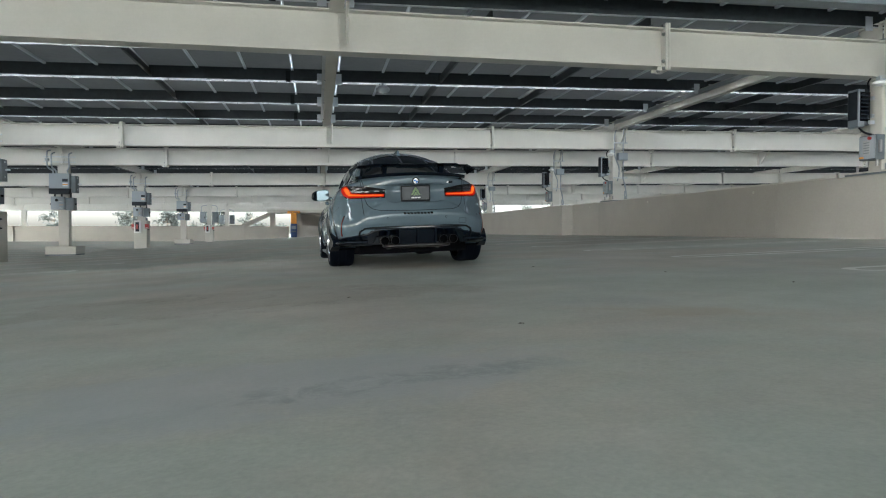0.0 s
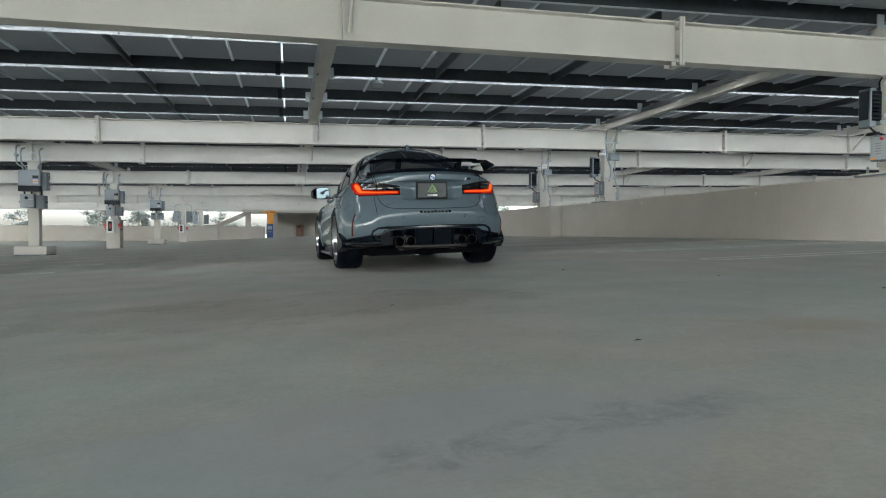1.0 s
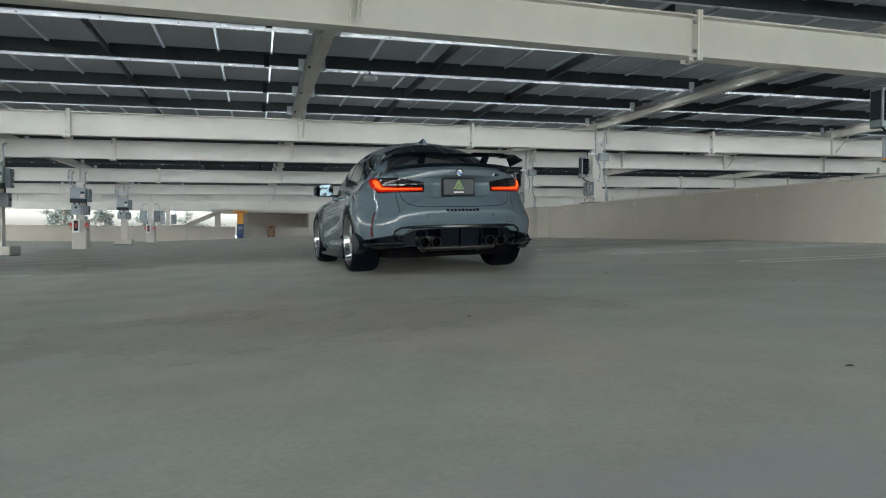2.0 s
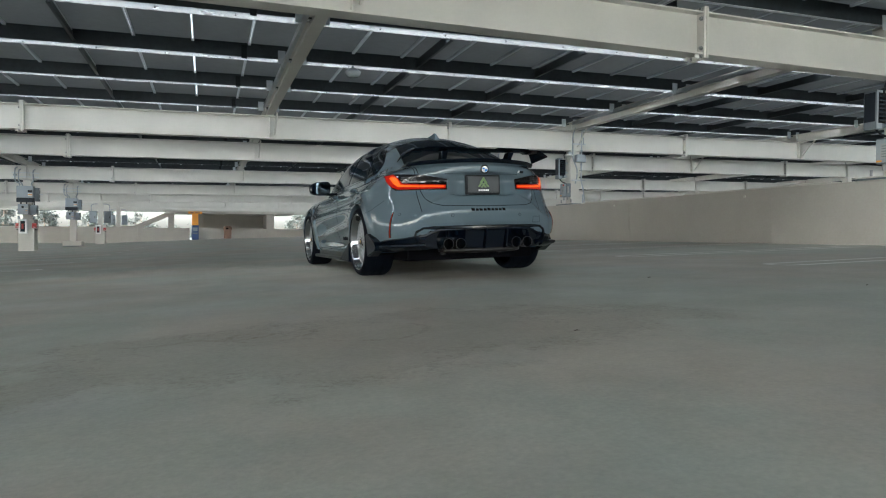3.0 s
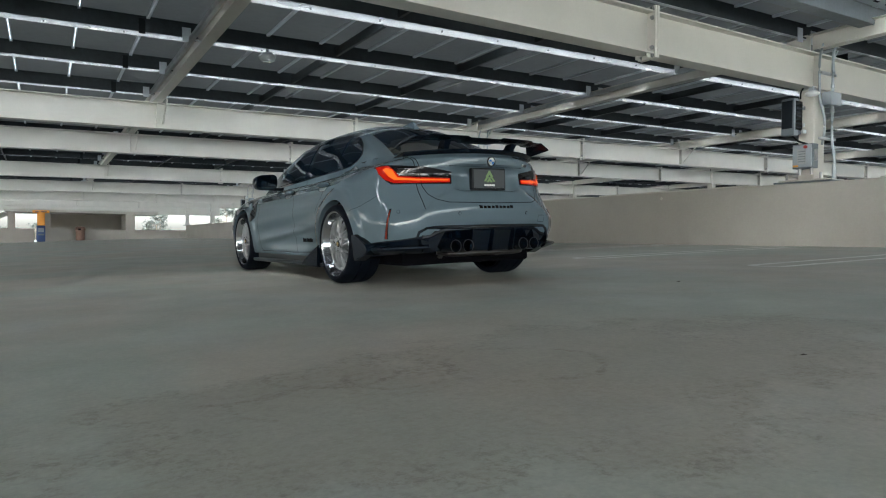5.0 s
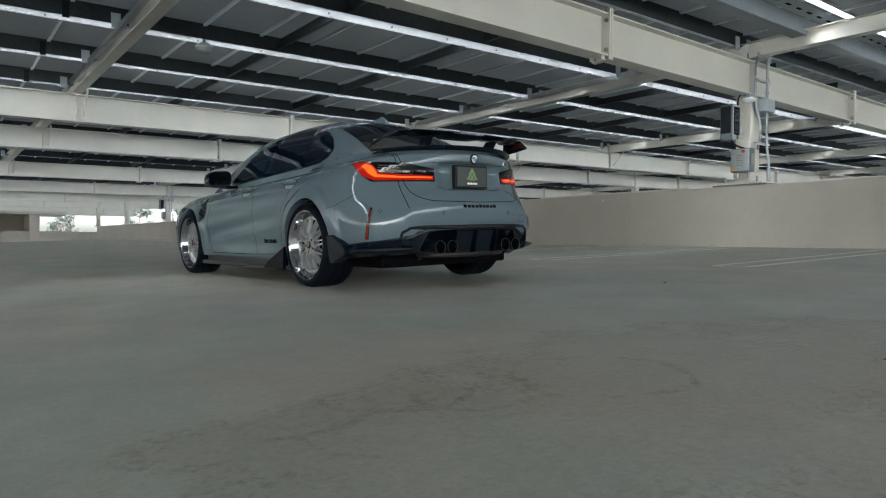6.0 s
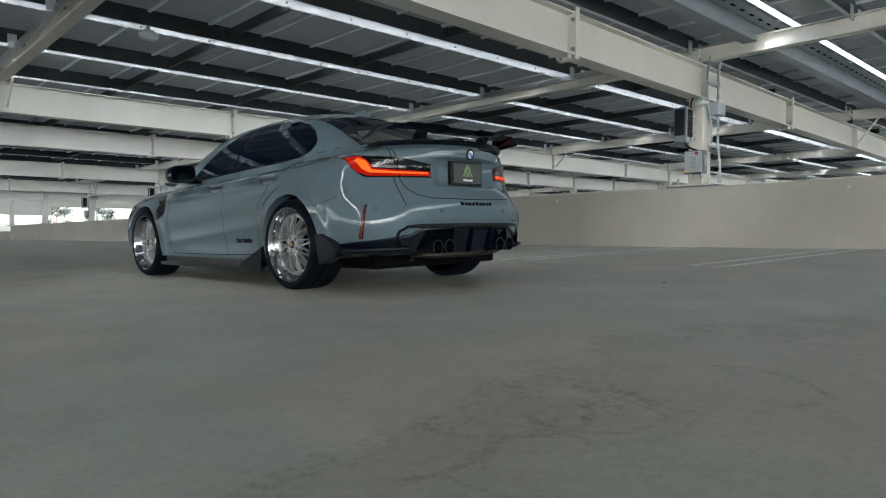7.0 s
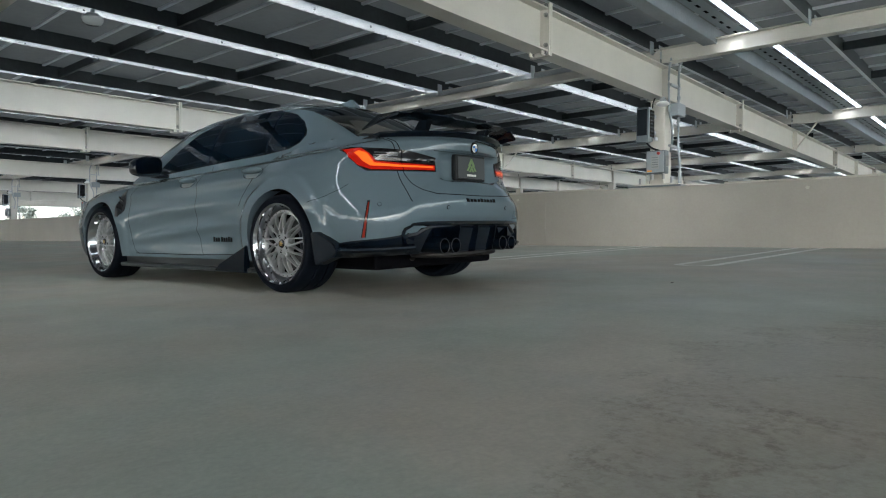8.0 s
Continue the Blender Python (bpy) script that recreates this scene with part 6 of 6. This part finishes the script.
part("stringer", boxes((0, 3.3, -0.15, 0.15, -0.18, 0.18)), WALL, stair).matrix_local = Matrix.Translation((-7.6, 1.5, 0.95)) @ Matrix.Rotation(-a, 4, "Y")
part("landing", boxes((-9.4, -7.4, -0.3, 1.7, 0.72, 1.12)), WALL, stair)
part("landing_post", boxes((-8.4, -7.9, -0.1, 0.4, -0.4, 0.72)), WALL, stair)
for k in range(8):
    part("tread", boxes((-7.6 + 0.36 * k, -7.2 + 0.36 * k, 0.15, 1.35, 0.95 + 0.17 * k, 1.0 + 0.17 * k)), WALL, stair)


def tree(x, y, tall, spread, seed):
    rng = random.Random(seed)
    t = thing("tree", at(x, y, -9.0), "sparse grey-green tree with a tapered trunk", "tree", "trees beyond the deck")
    bm = bmesh.new()
    top = Vector((rng.uniform(-0.5, 0.5), rng.uniform(-0.5, 0.5), tall * 0.93))
    pipe_pts = [Vector((0, 0, 0)), Vector((0.15, 0, tall * 0.35)), top * 0.7, top]
    for (p, q), (r1, r2) in zip(zip(pipe_pts, pipe_pts[1:]), ((0.28, 0.2), (0.2, 0.11), (0.11, 0.03))):
        cylinder(p, q, r1, r2, 8, bm)
    tips = []
    for k in range(26):
        h = rng.uniform(0.38, 0.95)
        o = pipe_pts[1].lerp(top, (h - 0.35) / 0.6)
        a = rng.uniform(0, 2 * math.pi)
        ln = spread * (1.1 - 0.75 * h) * rng.uniform(0.6, 1.3)
        e = o + Vector((math.cos(a) * ln, math.sin(a) * ln, rng.uniform(0.1, 0.9)))
        cylinder(o, e, 0.06, 0.02, 5, bm)
        tips += [e, o.lerp(e, 0.65), o.lerp(e, 0.85)]
    tips.append(top)
    part("trunk", bm, BARK, t)
    verts, faces = [], []
    for c in tips:
        size = rng.uniform(0.35, 0.8)
        for j in range(46):
            d = Vector((rng.gauss(0, 1), rng.gauss(0, 1), rng.gauss(0, 0.7))) * size * 0.55
            u = Vector((rng.gauss(0, 1), rng.gauss(0, 1), rng.gauss(0, 1))).normalized()
            v = u.cross(Vector((rng.gauss(0, 1), rng.gauss(0, 1), rng.gauss(0, 1)))).normalized()
            ln = rng.uniform(0.10, 0.22)
            n = len(verts)
            verts += [c + d - u * ln, c + d + v * ln * 0.35, c + d + u * ln, c + d - v * ln * 0.35]
            faces.append((n, n + 1, n + 2, n + 3))
    me = bpy.data.meshes.new("crown")
    me.from_pydata(verts, [], faces)
    me.materials.append(LEAF)
    part("crown", me, LEAF, t)


rng = random.Random(11)
for i, (x, y, tall) in enumerate(((-42, 96, 13.8), (-37, 104, 14.6), (-33, 98, 13.2), (-29.5, 110, 13.6), (-26, 100, 14.4), (-22.5, 106, 13.0), (-18, 112, 12.8), (-14.5, 104, 13.6), (-10.8, 118, 13.2), (-6.4, 124, 11.4),
                              (-3.6, 126, 11.7), (12.2, 112, 12.2), (14.0, 118, 13.4), (21.5, 104, 14.6), (24.5, 96, 13.8), (31, 100, 14.4), (-50, 100, 14.0), (-57, 106, 13.0))):
    tree(x, y, tall, 3.0 if tall > 12 else 1.6, 100 + i)

# ---- lamps under the roof, small things on the deck ----
for x, y in ((1.54, 15.25), (-16.9, 15.25)):
    lamp = thing("canopy_light", ROOF @ at(x, y), "round glass canopy light fixed under a purlin, unlit", "ceiling light", "canopy lights")
    part("stem", cylinder((0, 0, X_TOP - 0.01), (0, 0, X_TOP + 0.06), 0.03), BOX_STEEL, lamp)
    part("housing", cylinder((0, 0, X_TOP - 0.06), (0, 0, X_TOP - 0.01), 0.13, 0.09, 24), BOX_GREY, lamp)
    bm = lathe([(0.15, 0.0), (0.16, -0.03), (0.14, -0.08), (0.1, -0.11), (0.0, -0.12)], 28)
    bmesh.ops.rotate(bm, verts=bm.verts, matrix=Matrix.Rotation(radians(-90), 3, "Y"))
    bmesh.ops.translate(bm, verts=bm.verts, vec=(0, 0, X_TOP - 0.06))
    part("diffuser", bm, LENS_CLEAR, lamp, "ribbed clear glass bowl", 40)

rng = random.Random(5)
for x, y in ((0.2, 4.43), (0.89, 2.86), (2.9, 5.2), (3.1, 3.9), (2.2, 6.6)):
    a, r = rng.uniform(0, 6.3), rng.uniform(0.008, 0.013)
    bm = bmesh.new()
    ring = [bm.verts.new((r * (1 + 0.5 * (k % 2)) * math.cos(a + k) * (1.6 if k < 3 else 0.8), r * math.sin(a + k), 0.004 + 0.006 * rng.random())) for k in range(6)]
    c = bm.verts.new((0, 0, 0.012))
    for k in range(6):
        bm.faces.new((c, ring[k], ring[(k + 1) % 6]))
    leaf = tagged(new("dry_leaf", mesh_of("dry_leaf", bm, LEAF_DRY)), "curled dry brown leaf lying on the deck", "leaf", "dry leaves")
    leaf.location = (x, y, floor_z(x))

# deep edge beam along the far end of the canopy
fb = thing("edge_beam", at(0, 76.2), "deep beige edge beam at the far end of the canopy", "beam")
part("web", boxes((-46, 14, -0.06, 0.06, 2.66, 3.62)), BEIGE, fb)
part("bottom_flange", boxes((-46, 14, -0.16, 0.16, 2.62, 2.658)), BEIGE, fb)
for k in range(13):
    part("stiffener", boxes((-44 + 4.6 * k, -43.94 + 4.6 * k, -0.15, -0.062, 2.662, 3.6)), BEIGE, fb)
